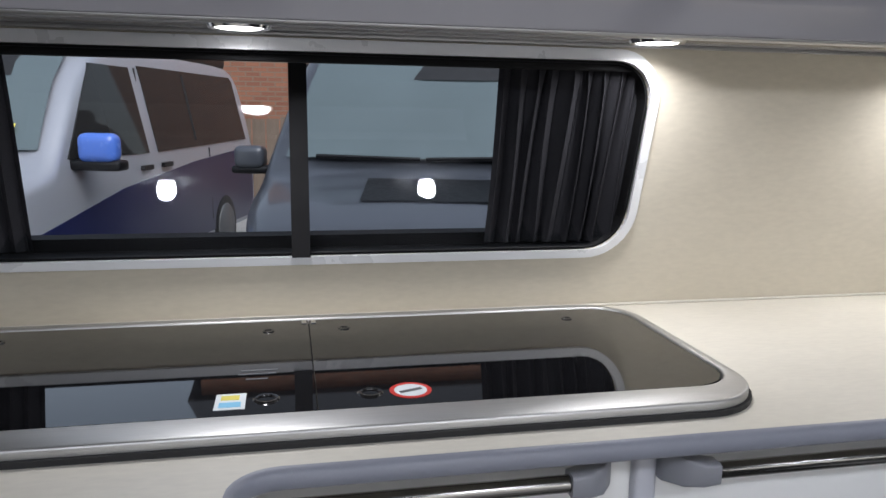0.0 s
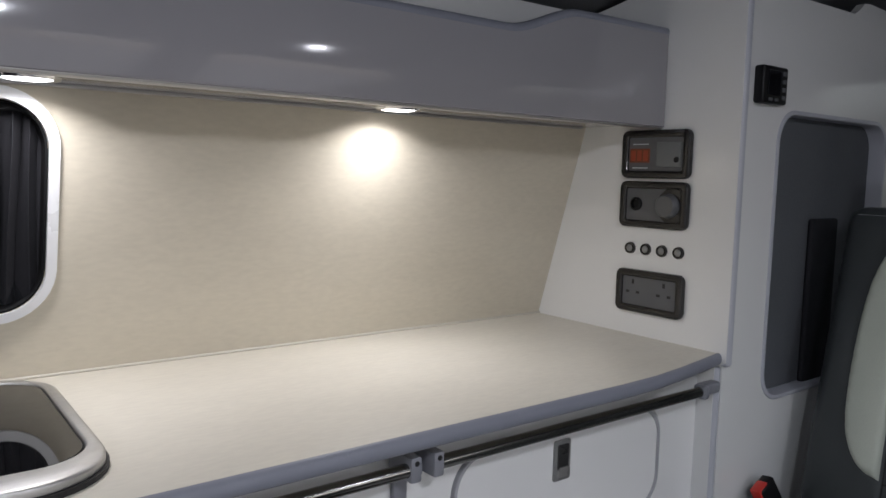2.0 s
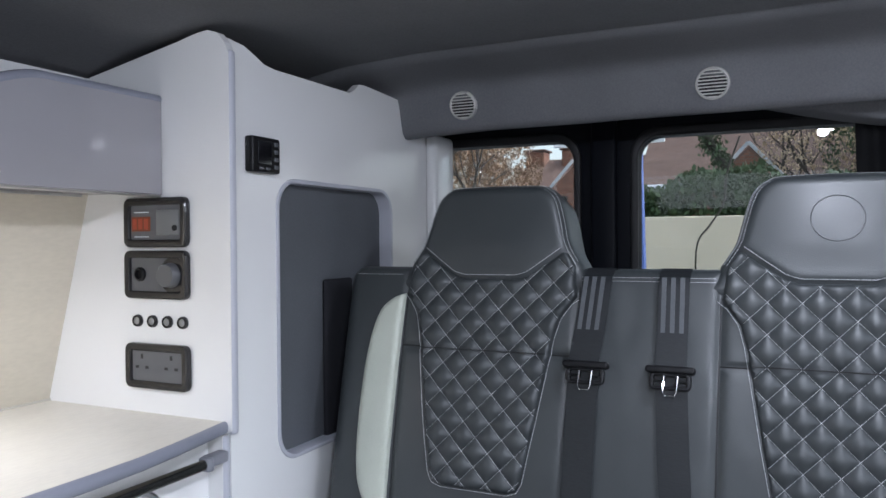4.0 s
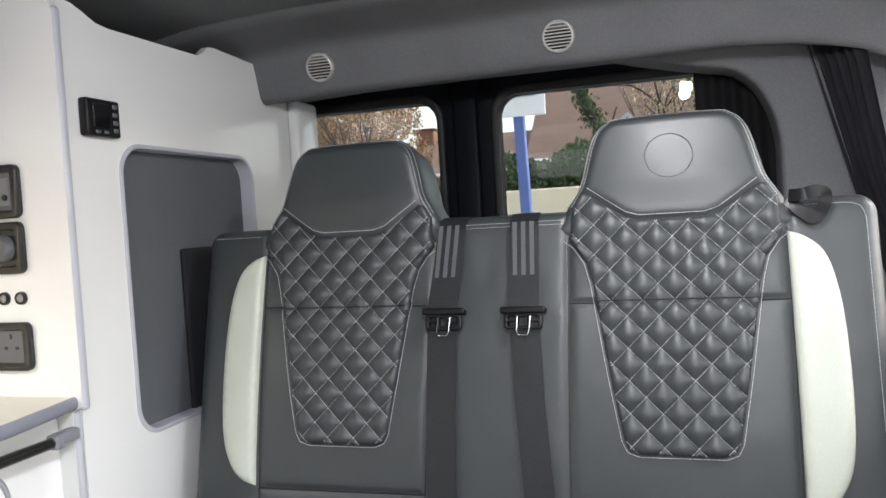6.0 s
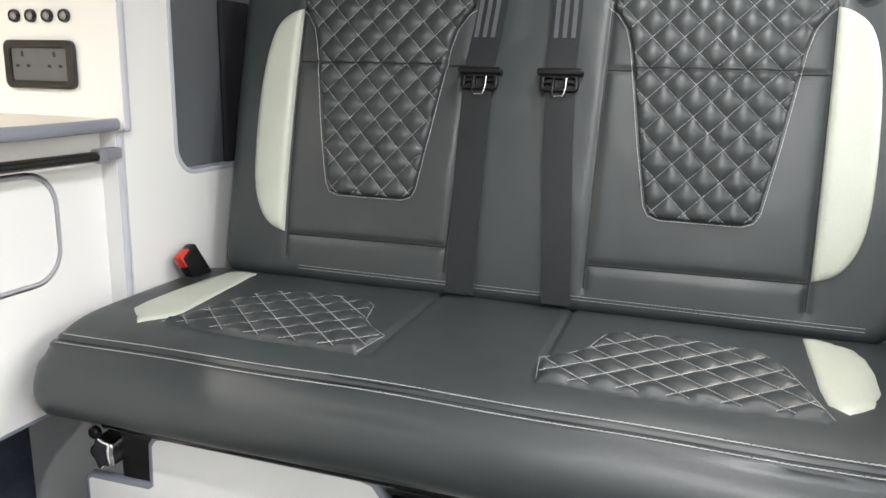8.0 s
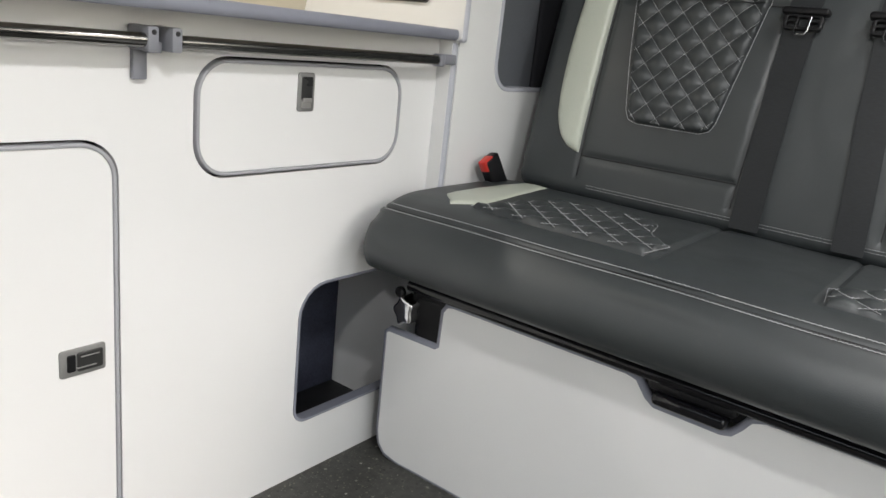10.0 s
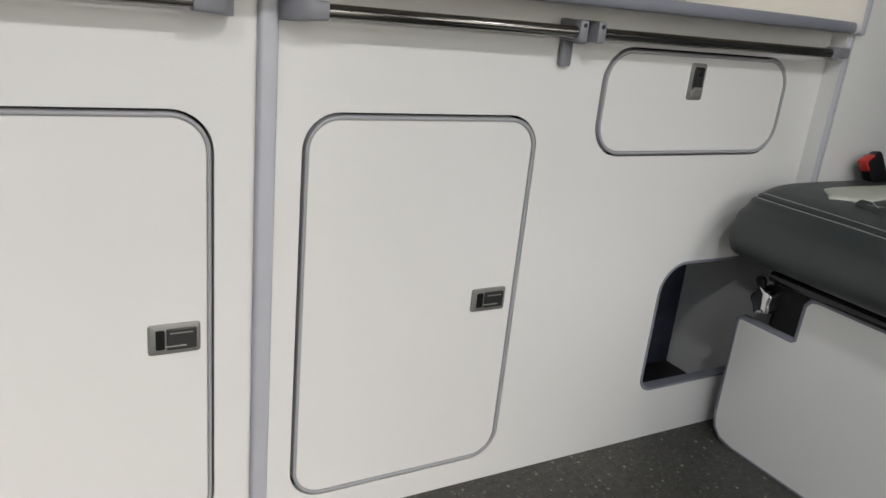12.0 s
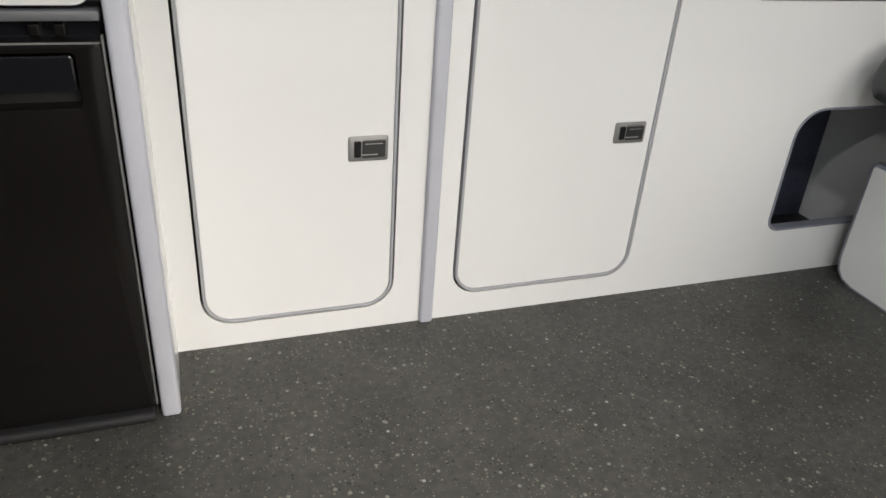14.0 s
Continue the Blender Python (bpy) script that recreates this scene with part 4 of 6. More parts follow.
def clipped_diagonals(poly, u0, v0, pitch=PITCH):
    """The quilting lines that lie within an outline."""
    out = []
    core = inset(poly, 0.0035)
    us, vs = [p[0] for p in poly], [p[1] for p in poly]
    for sgn in (1, -1):
        for k in range(-60, 60):
            run = []
            n = 240
            for i in range(n + 1):
                u = min(us) + (max(us) - min(us)) * i / n
                v = v0 + sgn * (k * pitch - (u - u0)) if sgn == 1 else v0 + (u - u0) - k * pitch
                if inside((u, v), core):
                    run.append((u, v))
                elif run:
                    if len(run) > 3:
                        out.append(run)
                    run = []
            if len(run) > 3:
                out.append(run)
    return out


def seam_cut(p, seams, deep=0.0045, width=0.006):
    d = min(line_gap(p, a, b) for a, b in seams)
    return -deep * math.exp(-(d / width) ** 2)


# backrest
YL, YR = 0.562, -0.567
back_out = rrect(YR, YL, 0.520, 1.051, (0.05, 0.03, 0.03, 0.028), 8)
seams = [((0.430, 1.045), (0.427, 0.56)), ((0.103, 1.045), (0.125, 0.56)), ((-0.118, 1.045), (-0.112, 0.56)), ((-0.442, 1.045), (-0.438, 0.56)),
         ((0.430, 0.905), (0.103, 0.902)), ((-0.117, 0.900), (-0.441, 0.899)), ((0.427, 0.600), (0.125, 0.603)), ((-0.112, 0.597), (-0.438, 0.601))]


def bow(z):
    return 0.012 * math.cos(max(-1, min(1, (z - 0.80) / 0.26)) * math.pi / 2)


def back_relief(y, z):
    return bow(z) + seam_cut((y, z), seams) + 0.0016 * noise.noise(Vector((y * 11, z * 7, 2.0))) + 0.0008 * noise.noise(Vector((y * 30, z * 22, 7.0)))


part("backrest", cushion(back_out, back_relief, back_at, 0.011, 0.13, 0.020, seams), LEATHER, bench, "charcoal leather backrest", smooth=60)

SEATS = (0.268, -0.278)
for yc in SEATS:
    hw = 0.166
    half_head = [(hw, 1.000), (hw, 1.046), (hw - 0.010, 1.066), (0.142, 1.090), (0.134, 1.120), (0.126, 1.150), (0.116, 1.174), (0.098, 1.190), (0.068, 1.197)]
    head = [(yc + u, v) for u, v in half_head] + [(yc - u, v) for u, v in half_head[::-1]]
    head = [tuple(p)[:2] for p in smooth_line([Vector((*p, 0)) for p in head], 4, True)]
    def pad_line(y, yc=yc):
        return float(np.interp(abs(y - yc), [0.05, 0.07, 0.105, 0.13, 0.17], [1.026, 1.032, 1.056, 1.074, 1.102]))

    def head_relief(y, z, yc=yc):
        """Flat below the seam, then swelling out over it."""
        rise = min(1.0, max(0.0, (z - pad_line(y)) / 0.012))
        return 0.003 + 0.008 * math.sqrt(rise) + 0.006 * max(0.0, 1 - ((y - yc) / 0.12) ** 2) * min(1.0, max(0.0, (z - 1.045) / 0.04))

    hr = part("headrest", cushion(head, head_relief, back_at, 0.007, 0.10, 0.016), LEATHER, bench, "charcoal leather headrest", smooth=60)
    pad_low = [(yc + 0.130, 1.086), (yc + 0.105, 1.068), (yc + 0.070, 1.044), (yc + 0.050, 1.038), (yc - 0.050, 1.038), (yc - 0.070, 1.044), (yc - 0.105, 1.068), (yc - 0.130, 1.086)]
    q_out = [*[(y, z - 0.010) for y, z in pad_low[::-1]], (yc + 0.140, 1.072), (yc + 0.154, 1.050), (yc + 0.159, 1.000), (yc + 0.150, 0.985), (yc + 0.134, 0.962), (yc + 0.125, 0.930), (yc + 0.102, 0.790), (yc + 0.084, 0.695), (yc + 0.076, 0.680), (yc + 0.059, 0.674),
             (yc - 0.059, 0.674), (yc - 0.076, 0.680), (yc - 0.084, 0.695), (yc - 0.102, 0.790), (yc - 0.125, 0.930), (yc - 0.134, 0.962), (yc - 0.150, 0.985), (yc - 0.159, 1.000), (yc - 0.154, 1.050), (yc - 0.140, 1.072)]

    def q_relief(y, z, yc=yc):
        return 0.008 + quilt(y, z, yc, 0.902) - 0.004 * math.exp(-((z - 0.902) / 0.0045) ** 2) + 0.010 * math.cos(max(-1, min(1, (z - 0.80) / 0.26)) * math.pi / 2)

    qp = part("quilted_panel", cushion(q_out, q_relief, back_at, 0.0046, 0.02, 0.004, lattice=(yc, 0.902, PITCH)), QUILT, bench, "diamond-quilted charcoal leather panel", smooth=70)
    thread = clipped_diagonals(q_out, yc, 0.902)
    part("stitching", stitches(thread, back_at, q_relief, 0.0066, 0.0044, 0.00045, lift=0.0013), THREAD, qp, "white diamond stitching")
    low_edge = [(yc + s * 0.166, 0.997 if s > 0 else 0.997) for s in (1,)] + [(y + (0.0012 if y > yc else -0.0012), z) for y, z in q_out[11:25]] + [(yc - 0.166, 0.997)]
    part("stitching", stitches([low_edge], back_at, lambda y, z: back_relief(y, z) + 0.0055, 0.0066, 0.0044, 0.0006), THREAD, qp, "white edge stitching")
    part("stitching", stitches([[(y * 0.985 + yc * 0.015, z - 0.0050) for y, z in pad_low]], back_at, lambda y, z, head_relief=head_relief: head_relief(y, z) + 0.001, 0.0066, 0.0044, 0.0007), THREAD, hr)
    rims = []
    for d in (0.0045, 0.0095):
        ins = [p for p in inset(head, d) if p[1] > 1.052]
        jump = max(range(len(ins)), key=lambda i: math.dist(ins[i], ins[i - 1]))
        rims.append((d, ins[jump:] + ins[:jump]))
    for d, ins in rims:
        part("stitching", stitches([ins], back_at, lambda y, z, d=d: rolled(d, 0.016, 0.010) + 0.0006, 0.0066, 0.0042, 0.0006), THREAD, hr, "white stitching along the headrest's rim")
    s = 1 if yc > 0 else -1
    e0 = 0.433 if s > 0 else 0.441
    wing = [(s * e0, 0.998), (s * (e0 + 0.022), 0.990), (s * (e0 + 0.046), 0.968), (s * (e0 + 0.060), 0.925), (s * (e0 + 0.067), 0.860), (s * (e0 + 0.069), 0.760), (s * (e0 + 0.064), 0.680), (s * (e0 + 0.048), 0.635), (s * (e0 + 0.026), 0.612), (s * e0, 0.604)]
    wing = [tuple(p)[:2] for p in smooth_line([Vector((*p, 0)) for p in wing], 4)]
    part("wing", cushion(wing, lambda y, z: 0.004, lambda y, z, o: back_at(y, z, o + bow(z) + 0.0045), 0.012, 0.02, 0.0045), PALE, bench, "off-white leather side wing", smooth=60)
    # pressed round emblem on the cover, plain ring and strokes
    if s < 0:
        rings_ = [tuple(back_at(yc + 0.036 * math.cos(a), 1.122 + 0.034 * math.sin(a), 0.0172)) for a in [2 * math.pi * k / 40 for k in range(40)]]
        bm_ = tube(rings_, 0.0009, 6, closed=True)
        part("embossed_emblem", bm_, LEATHER, hr, "round emblem pressed into the leather", smooth=60)

# black cords put the shade of the folds where the covers meet into colour
for yc in SEATS:
    qs = [(yc - 0.115 + 0.23 * k / 40, 0.902) for k in range(41)]
    part("seam", tube([back_at(y, z, 0.0105 + quilt(y, z, yc, 0.902) * 0.9 + 0.0085) for y, z in qs], 0.0013, 5), RUBBER, bench, smooth=60)
for a, b in seams:
    n = max(2, int(math.dist(a, b) / 0.02))
    line = [(a[0] + (b[0] - a[0]) * k / n, a[1] + (b[1] - a[1]) * k / n) for k in range(n + 1)]
    part("seam", tube([back_at(y, z, back_relief(y, z) + 0.0003) for y, z in line if z < 1.02], 0.0015, 5), RUBBER, bench, smooth=60)

# piping stitch along shoulders and sides
top_line = [(0.535, 1.031), (0.440, 1.031)]
mid_line = [(0.100, 1.031), (-0.112, 1.031)]
right_line = [(-0.445, 1.034), (-0.526, 1.034), (-0.540, 1.027), (-0.545, 1.012), (-0.545, 0.66)]
part("stitching", stitches([top_line, mid_line, right_line, [(y, z - 0.006) for y, z in mid_line]], back_at, lambda y, z: rolled(max(0.004, min(1.051 - z, y + 0.567)), 0.020, 0.012) + 0.0008, 0.006, 0.0045), THREAD, bench, "white stitching along the shoulders")
hem = [(0.40, 0.546), (-0.52, 0.546)]
part("stitching", stitches([hem, [(y, z - 0.005) for y, z in hem]], back_at, lambda y, z: rolled(0.024, 0.020, 0.0) + 0.0005, 0.006, 0.0045), THREAD, bench, "white double stitching along the foot of the back")

# seat cushion: a rolled profile drawn along the bench
seat_prof = [(1.700, 0.400), (1.702, 0.490), (1.690, 0.515), (1.640, 0.526), (1.540, 0.527), (1.430, 0.527), (1.365, 0.5255), (1.328, 0.520), (1.306, 0.513), (1.297, 0.5085), (1.2935, 0.5035), (1.287, 0.505), (1.274, 0.497), (1.257, 0.480),
             (1.246, 0.458), (1.243, 0.436), (1.249, 0.416), (1.262, 0.401), (1.284, 0.392), (1.320, 0.387), (1.42, 0.383), (1.60, 0.380)]
sp = [Vector((x, 0, z)) for x, z in seat_prof]
cx, cz = 1.47, 0.452
S_L, S_R = 0.595, -0.585
rings = []
EDGE = 0.028
ys = [S_L - EDGE * (1 - math.cos(math.pi / 2 * k / 7)) for k in range(8)] + [S_L - EDGE - (S_L - S_R - 2 * EDGE) * k / 60 for k in range(1, 60)] + [S_R + EDGE * (1 - math.cos(math.pi / 2 * (7 - k) / 7)) for k in range(8)]
ys = sorted({*ys, *[q + o for q in (0.125, -0.098) for o in (-0.012, -0.008, -0.004, 0.0, 0.004, 0.008, 0.012)]}, reverse=True)
for y in ys:
    d = min(S_L - y, y - S_R)
    e = EDGE - math.sqrt(max(EDGE ** 2 - max(EDGE - d, 0) ** 2, 0))
    fx, fz = 1 - 0.8 * e / 0.23, 1 - 0.28 * e / 0.07
    row = []
    for p in smooth_line(sp, 3, True):
        u = Vector((cx + (p.x - cx) * fx, y, cz + (p.z - cz) * fz))
        if p.z > 0.50 or p.x < 1.26:
            for ysm in (0.125, -0.098):
                u.z -= 0.006 * math.exp(-((y - ysm) / 0.005) ** 2) * (1 if p.z > 0.5 and p.x > 1.36 else 0)
            u.z += (0.0022 * noise.noise(Vector((p.x * 9, y * 7, 1.5))) + 0.0012 * noise.noise(Vector((p.x * 30, y * 18, 4.0)))) * (1 if p.z > 0.5 and d > 0.02 else 0)
            u.x += (0.003 * math.sin(7 * y + 1.0) + 0.002 * math.sin(19 * y)) * (1 if p.x < 1.30 else 0)
        row.append(u)
    rings.append(row)
seat = part("seat_cushion", loft(rings), LEATHER, bench, "charcoal leather seat cushion with rolled front", smooth=50)


def seat_at(x, y, out):
    return Vector((x, y, 0.5265 + out))


for k, (dx, dz) in enumerate(((1.2995, 0.5090), (1.2835, 0.5020))):
    bm_ = stitches([[(0.575, 0.0), (-0.565, 0.0)]], lambda u, v, o, dx=dx, dz=dz: Vector((dx - o * 0.4 + 0.003 * math.sin(7 * u + 1.0) + 0.002 * math.sin(19 * u), u, dz + 0.002 + o)), lambda u, v: 0.0006, 0.0066, 0.0048, 0.0007)
    part("stitching", bm_, THREAD, seat, "white double stitching along the seat's front edge")

# the same black cord for the shade in the front edge's fold
part("seam", tube([(1.2925 + 0.003 * math.sin(7 * u + 1.0) + 0.002 * math.sin(19 * u), u, 0.5042) for u in [0.578 - 0.018 * k for k in range(65)]], 0.0016, 5), RUBBER, seat, smooth=60)

for yc, s in ((0.300, 1), (-0.270, -1)):
    ends = ((0.452, 0.300, 0.130) if s > 0 else (0.440, 0.270, 0.098))
    o = [(1.350, s * (ends[0] - 0.004)), (1.345, s * ends[1]), (1.346, s * (ends[2] + 0.006)), (1.418, s * (ends[2] - 0.004)), (1.440, s * (ends[2] + 0.024)), (1.474, s * (ends[2] + 0.050)), (1.540, s * (ends[2] + 0.066)), (1.560, s * (ends[2] + 0.084)), (1.567, s * (ends[2] + 0.13)),
         (1.562, s * (ends[0] - 0.12)), (1.548, s * (ends[0] - 0.066)), (1.500, s * (ends[0] - 0.040)), (1.424, s * (ends[0] - 0.022))]

    def s_relief(x, y, yc=yc):
        return 0.003 + quilt(x, y, 1.42, yc, 0.0085, SEAT_PITCH)

    sq = part("quilted_panel", cushion(o, s_relief, seat_at, 0.0058, 0.012, 0.006, lattice=(1.42, yc, SEAT_PITCH)), QUILT, bench, "diamond-quilted seat panel with loose stitching", smooth=70)
    part("stitching", stitches(clipped_diagonals(o, 1.42, yc, SEAT_PITCH), seat_at, s_relief, 0.0066, 0.0044, 0.0005, lift=0.0014), THREAD, sq)
    part("stitching", stitches([o[2:] + o[:1]], seat_at, lambda x, y: 0.0025, 0.006, 0.0046), THREAD, sq)
    if s > 0:
        w = [(1.345, 0.488), (1.372, 0.455), (1.400, 0.449), (1.46, 0.454), (1.55, 0.462), (1.642, 0.472), (1.640, 0.500), (1.628, 0.522), (1.56, 0.532), (1.488, 0.536), (1.42, 0.536), (1.388, 0.532)]
    else:
        w = [(1.380, -0.455), (1.400, -0.434), (1.44, -0.431), (1.53, -0.433), (1.642, -0.434), (1.640, -0.460), (1.612, -0.497), (1.575, -0.507), (1.52, -0.508), (1.456, -0.502), (1.41, -0.486)]
    part("wing", cushion(w, lambda x, y: 0.0045, seat_at, 0.014, 0.012, 0.004), PALE, bench, "off-white leather side wing", smooth=60)

# base: white board with cut-outs in front of a black steel frame
BX = 1.335
base = [(0.545, 0.002), (0.575, 0.008), (0.590, 0.024), (0.596, 0.050), (0.596, 0.255), (0.590, 0.260), (0.480, 0.262), (0.472, 0.268), (0.470, 0.335), (0.462, 0.346), (0.450, 0.349), (0.125, 0.349), (0.108, 0.345), (0.098, 0.332),
        (0.090, 0.322), (0.076, 0.313), (-0.022, 0.312), (-0.036, 0.316), (-0.048, 0.330), (-0.058, 0.345), (-0.075, 0.351), (-0.262, 0.352), (-0.272, 0.345), (-0.276, 0.330), (-0.278, 0.272), (-0.286, 0.264), (-0.395, 0.262), (-0.405, 0.250), (-0.405, 0.050), (-0.398, 0.020), (-0.37, 0.004)]
part("base_panel", plate(base, [], "x", BX, BX + 0.016, 0.002, 2), WHITE, bench, "white laminate base board with cut-outs")
edge_ring = [(BX + 0.008, y, z) for y, z in base]
part("base_edging", tube(edge_ring, 0.0085, 8, closed=True), TRIM, bench, "grey rounded edging", smooth=60)
part("frame_bar", tube([(1.325, 0.54, 0.367), (1.325, -0.54, 0.367)], 0.011, 10), GLOSS_BLACK, bench, "black steel seat frame", smooth=60)
part("frame_bar", box(1.345, 1.385, -0.55, 0.55, 0.330, 0.380, 0.004, 2), BLACK, bench)
part("frame_side", box(1.36, 1.66, 0.53, 0.55, 0.0, 0.375, 0.004, 2), BLACK, bench, "black steel seat side frame")
part("frame_side", box(1.36, 1.66, -0.55, -0.53, 0.0, 0.375, 0.004, 2), BLACK, bench, "black steel seat side frame")
part("frame_bracket", box(1.342, 1.372, 0.466, 0.535, 0.215, 0.345, 0.006, 2), BLACK, bench)
part("frame_bracket", box(1.342, 1.372, -0.40, -0.28, 0.215, 0.345, 0.006, 2), BLACK, bench)
part("release_handle", box(1.318, 1.345, -0.030, 0.078, 0.322, 0.343, 0.008, 3), GLOSS_BLACK, bench, "gloss black release handle", smooth=40)
part("release_handle", box(1.322, 1.350, -0.040, 0.088, 0.343, 0.362, 0.008, 3), BLACK, bench, smooth=40)
for hy in (0.549, -0.338):
    star = []
    for k in range(30):
        a = 2 * math.pi * k / 30
        rr = 0.026 + 0.0035 * math.cos(5 * a)
        star.append((hy + rr * 0.8 * math.cos(a) if hy > 0 else hy + rr * math.cos(a), 0.315 + rr * math.sin(a)))
    part("hinge_knob", plate(star, [], "x", 1.318, 1.348, 0.005, 3), CHROME, bench, "chrome star-shaped hinge knob", smooth=50)
    part("hinge_bolt", disc((1.318, hy + 0.004, 0.352), (-1, 0, 0), 0.010, 0.010, 16, 0.003), BLACK, bench, smooth=40)


def strap(rows, thick=0.0016):
    rings_ = []
    for ya, yb, z, out in rows:
        a, b = back_at(ya, z, out), back_at(yb, z, out)
        n = back_at(ya, z, out + thick) - a
        rings_.append([a, b, b + n, a + n])
    return loft(rings_)


# paler grey puts the satin sheen of the upper webbing into its ribs
WEB_SHEEN = mat("webbing_sheen_rib", (0.085, 0.09, 0.098), 0.36, vary=0.1, fine=0.2, fine_scale=400)
for rows, sl in (([(0.094, 0.047, 1.046, -0.03), (0.094, 0.047, 1.049, -0.004), (0.096, 0.048, 1.03, 0.020), (0.105, 0.055, 0.95, 0.022), (0.112, 0.062, 0.90, 0.026), (0.115, 0.066, 0.75, 0.020), (0.115, 0.067, 0.62, 0.016), (0.114, 0.066, 0.53, 0.012)], 0.083),
                 ([(-0.026, -0.073, 1.046, -0.03), (-0.026, -0.073, 1.049, -0.004), (-0.026, -0.073, 1.03, 0.020), (-0.025, -0.072, 0.95, 0.022), (-0.024, -0.072, 0.90, 0.026), (-0.031, -0.079, 0.75, 0.020), (-0.043, -0.090, 0.62, 0.016), (-0.049, -0.096, 0.53, 0.012)], -0.048)):
    b = thing("seat_belt", (1.72, sl, 0.53), "black webbing seat belt with metal tongue over the bench back", "seat belt", "seat belts")
    fine_rows = []
    for r0, r1 in zip(rows, rows[1:]):
        fine_rows += [tuple(a + (c - a) * k / 4 for a, c in zip(r0, r1)) for k in range(4)]
    part("webbing", strap([*fine_rows, rows[-1]]), WEBBING, b, smooth=50)
    for o in (-0.014, 0.0, 0.014):
        rib = [(sl - 0.006 * (sl > 0) + o + 0.0035, sl - 0.006 * (sl > 0) + o - 0.0035, z, 0.0228) for z in (1.03, 1.0, 0.97, 0.94, 0.915)]
        part("sheen_line", strap([(a + (0.010 - 0.09 * (z - 0.915)) * (sl > 0), b_ + (0.010 - 0.09 * (z - 0.915)) * (sl > 0), z, q_) for a, b_, z, q_ in rib], 0.0012), WEB_SHEEN, b, "woven rib, paler to carry the webbing's sheen")
    m3 = Matrix.Translation(back_at(sl, 0.882, 0.030)) @ Matrix.Rotation(math.atan(BACK_LEAN), 4, "Y")
    bm_ = plate(rrect(-0.037, 0.037, 0.002, 0.013, 0.005, 4), [], "x", -0.010, 0.006, 0.003, 3)
    merge(bm_, plate(rrect(-0.031, 0.031, -0.023, 0.003, 0.008, 4), [rrect(-0.024, -0.011, -0.008, -0.002, 0.002, 2), rrect(-0.007, 0.007, -0.017, -0.003, 0.002, 2), rrect(0.011, 0.024, -0.008, -0.002, 0.002, 2), rrect(-0.024, -0.011, -0.017, -0.011, 0.002, 2), rrect(0.011, 0.024, -0.017, -0.011, 0.002, 2)], "x", -0.006, 0.004, 0.002, 2))
    bmesh.ops.transform(bm_, verts=bm_.verts[:], matrix=m3)
    sl_ob = part("slider", bm_, BLACK, b, "black plastic belt slider", smooth=40)
    bm_ = tube([m3 @ Vector(p) for p in ((-0.008, 0.008, -0.002), (-0.011, 0.009, -0.026), (-0.011, 0.006, -0.032), (-0.011, -0.008, -0.032), (-0.011, -0.011, -0.026), (-0.008, -0.012, -0.002))], 0.0013, 6)
    part("tongue", bm_, CHROME, b, "steel belt tongue", smooth=60)

# belt loop over the outer shoulder
lb = thing("belt_loop", (1.76, -0.48, 1.04), "black webbing loop hanging over the bench shoulder", "seat belt", "seat belts")
loop_path = [(-0.436, 1.046, 0.008), (-0.450, 1.030, 0.012), (-0.464, 1.016, 0.014), (-0.476, 1.008, 0.014), (-0.490, 1.018, 0.014), (-0.499, 1.036, 0.012), (-0.500, 1.052, 0.014), (-0.484, 1.056, 0.020), (-0.462, 1.050, 0.024), (-0.438, 1.052, 0.012)]
pts = smooth_line([Vector((-0.470 + 0.78 * (y + 0.470), 1.034 + 0.78 * (z - 1.034), out)) for y, z, out in loop_path], 6)
rings = []
for i, p in enumerate(pts):
    q = pts[min(i + 1, len(pts) - 1)] - pts[max(i - 1, 0)]
    n2 = Vector((-q.y, q.x, 0)).normalized() * 0.0090
    rings.append([back_at(p.x + n2.x, p.y + n2.y, p.z), back_at(p.x - n2.x, p.y - n2.y, p.z), back_at(p.x - n2.x, p.y - n2.y, p.z + 0.002), back_at(p.x + n2.x, p.y + n2.y, p.z + 0.002)])
part("webbing", loft(rings), BLACK, lb, smooth=50)

# buckles at the bench's ends
for y, sgn, x in ((0.572, 1, 1.585), (-0.595, -1, 1.64)):
    bk = thing("seat_belt_buckle", (x, y, 0.50), "black seat belt buckle with a red button", "buckle", "seat belt buckles")
    m4 = Matrix.Translation((x, y, 0.553)) @ Matrix.Rotation(radians(-28), 4, "Y") @ Matrix.Rotation(radians(-10 * sgn), 4, "X")
    bm_ = box(-0.022, 0.022, -0.012, 0.012, -0.045, 0.026, 0.006, 3)
    bmesh.ops.transform(bm_, verts=bm_.verts[:], matrix=m4)
    part("case", bm_, BLACK, bk, smooth=40)
    bm_ = box(-0.0235, 0.004, -0.010, 0.010, 0.004, 0.0275, 0.003, 2)
    bmesh.ops.transform(bm_, verts=bm_.verts[:], matrix=m4)
    part("button", bm_, RED, bk, "red release button", smooth=40)
    part("stalk", tube([(x, y, 0.40), (x, y, 0.53)], 0.008, 8), BLACK, bk, smooth=60)

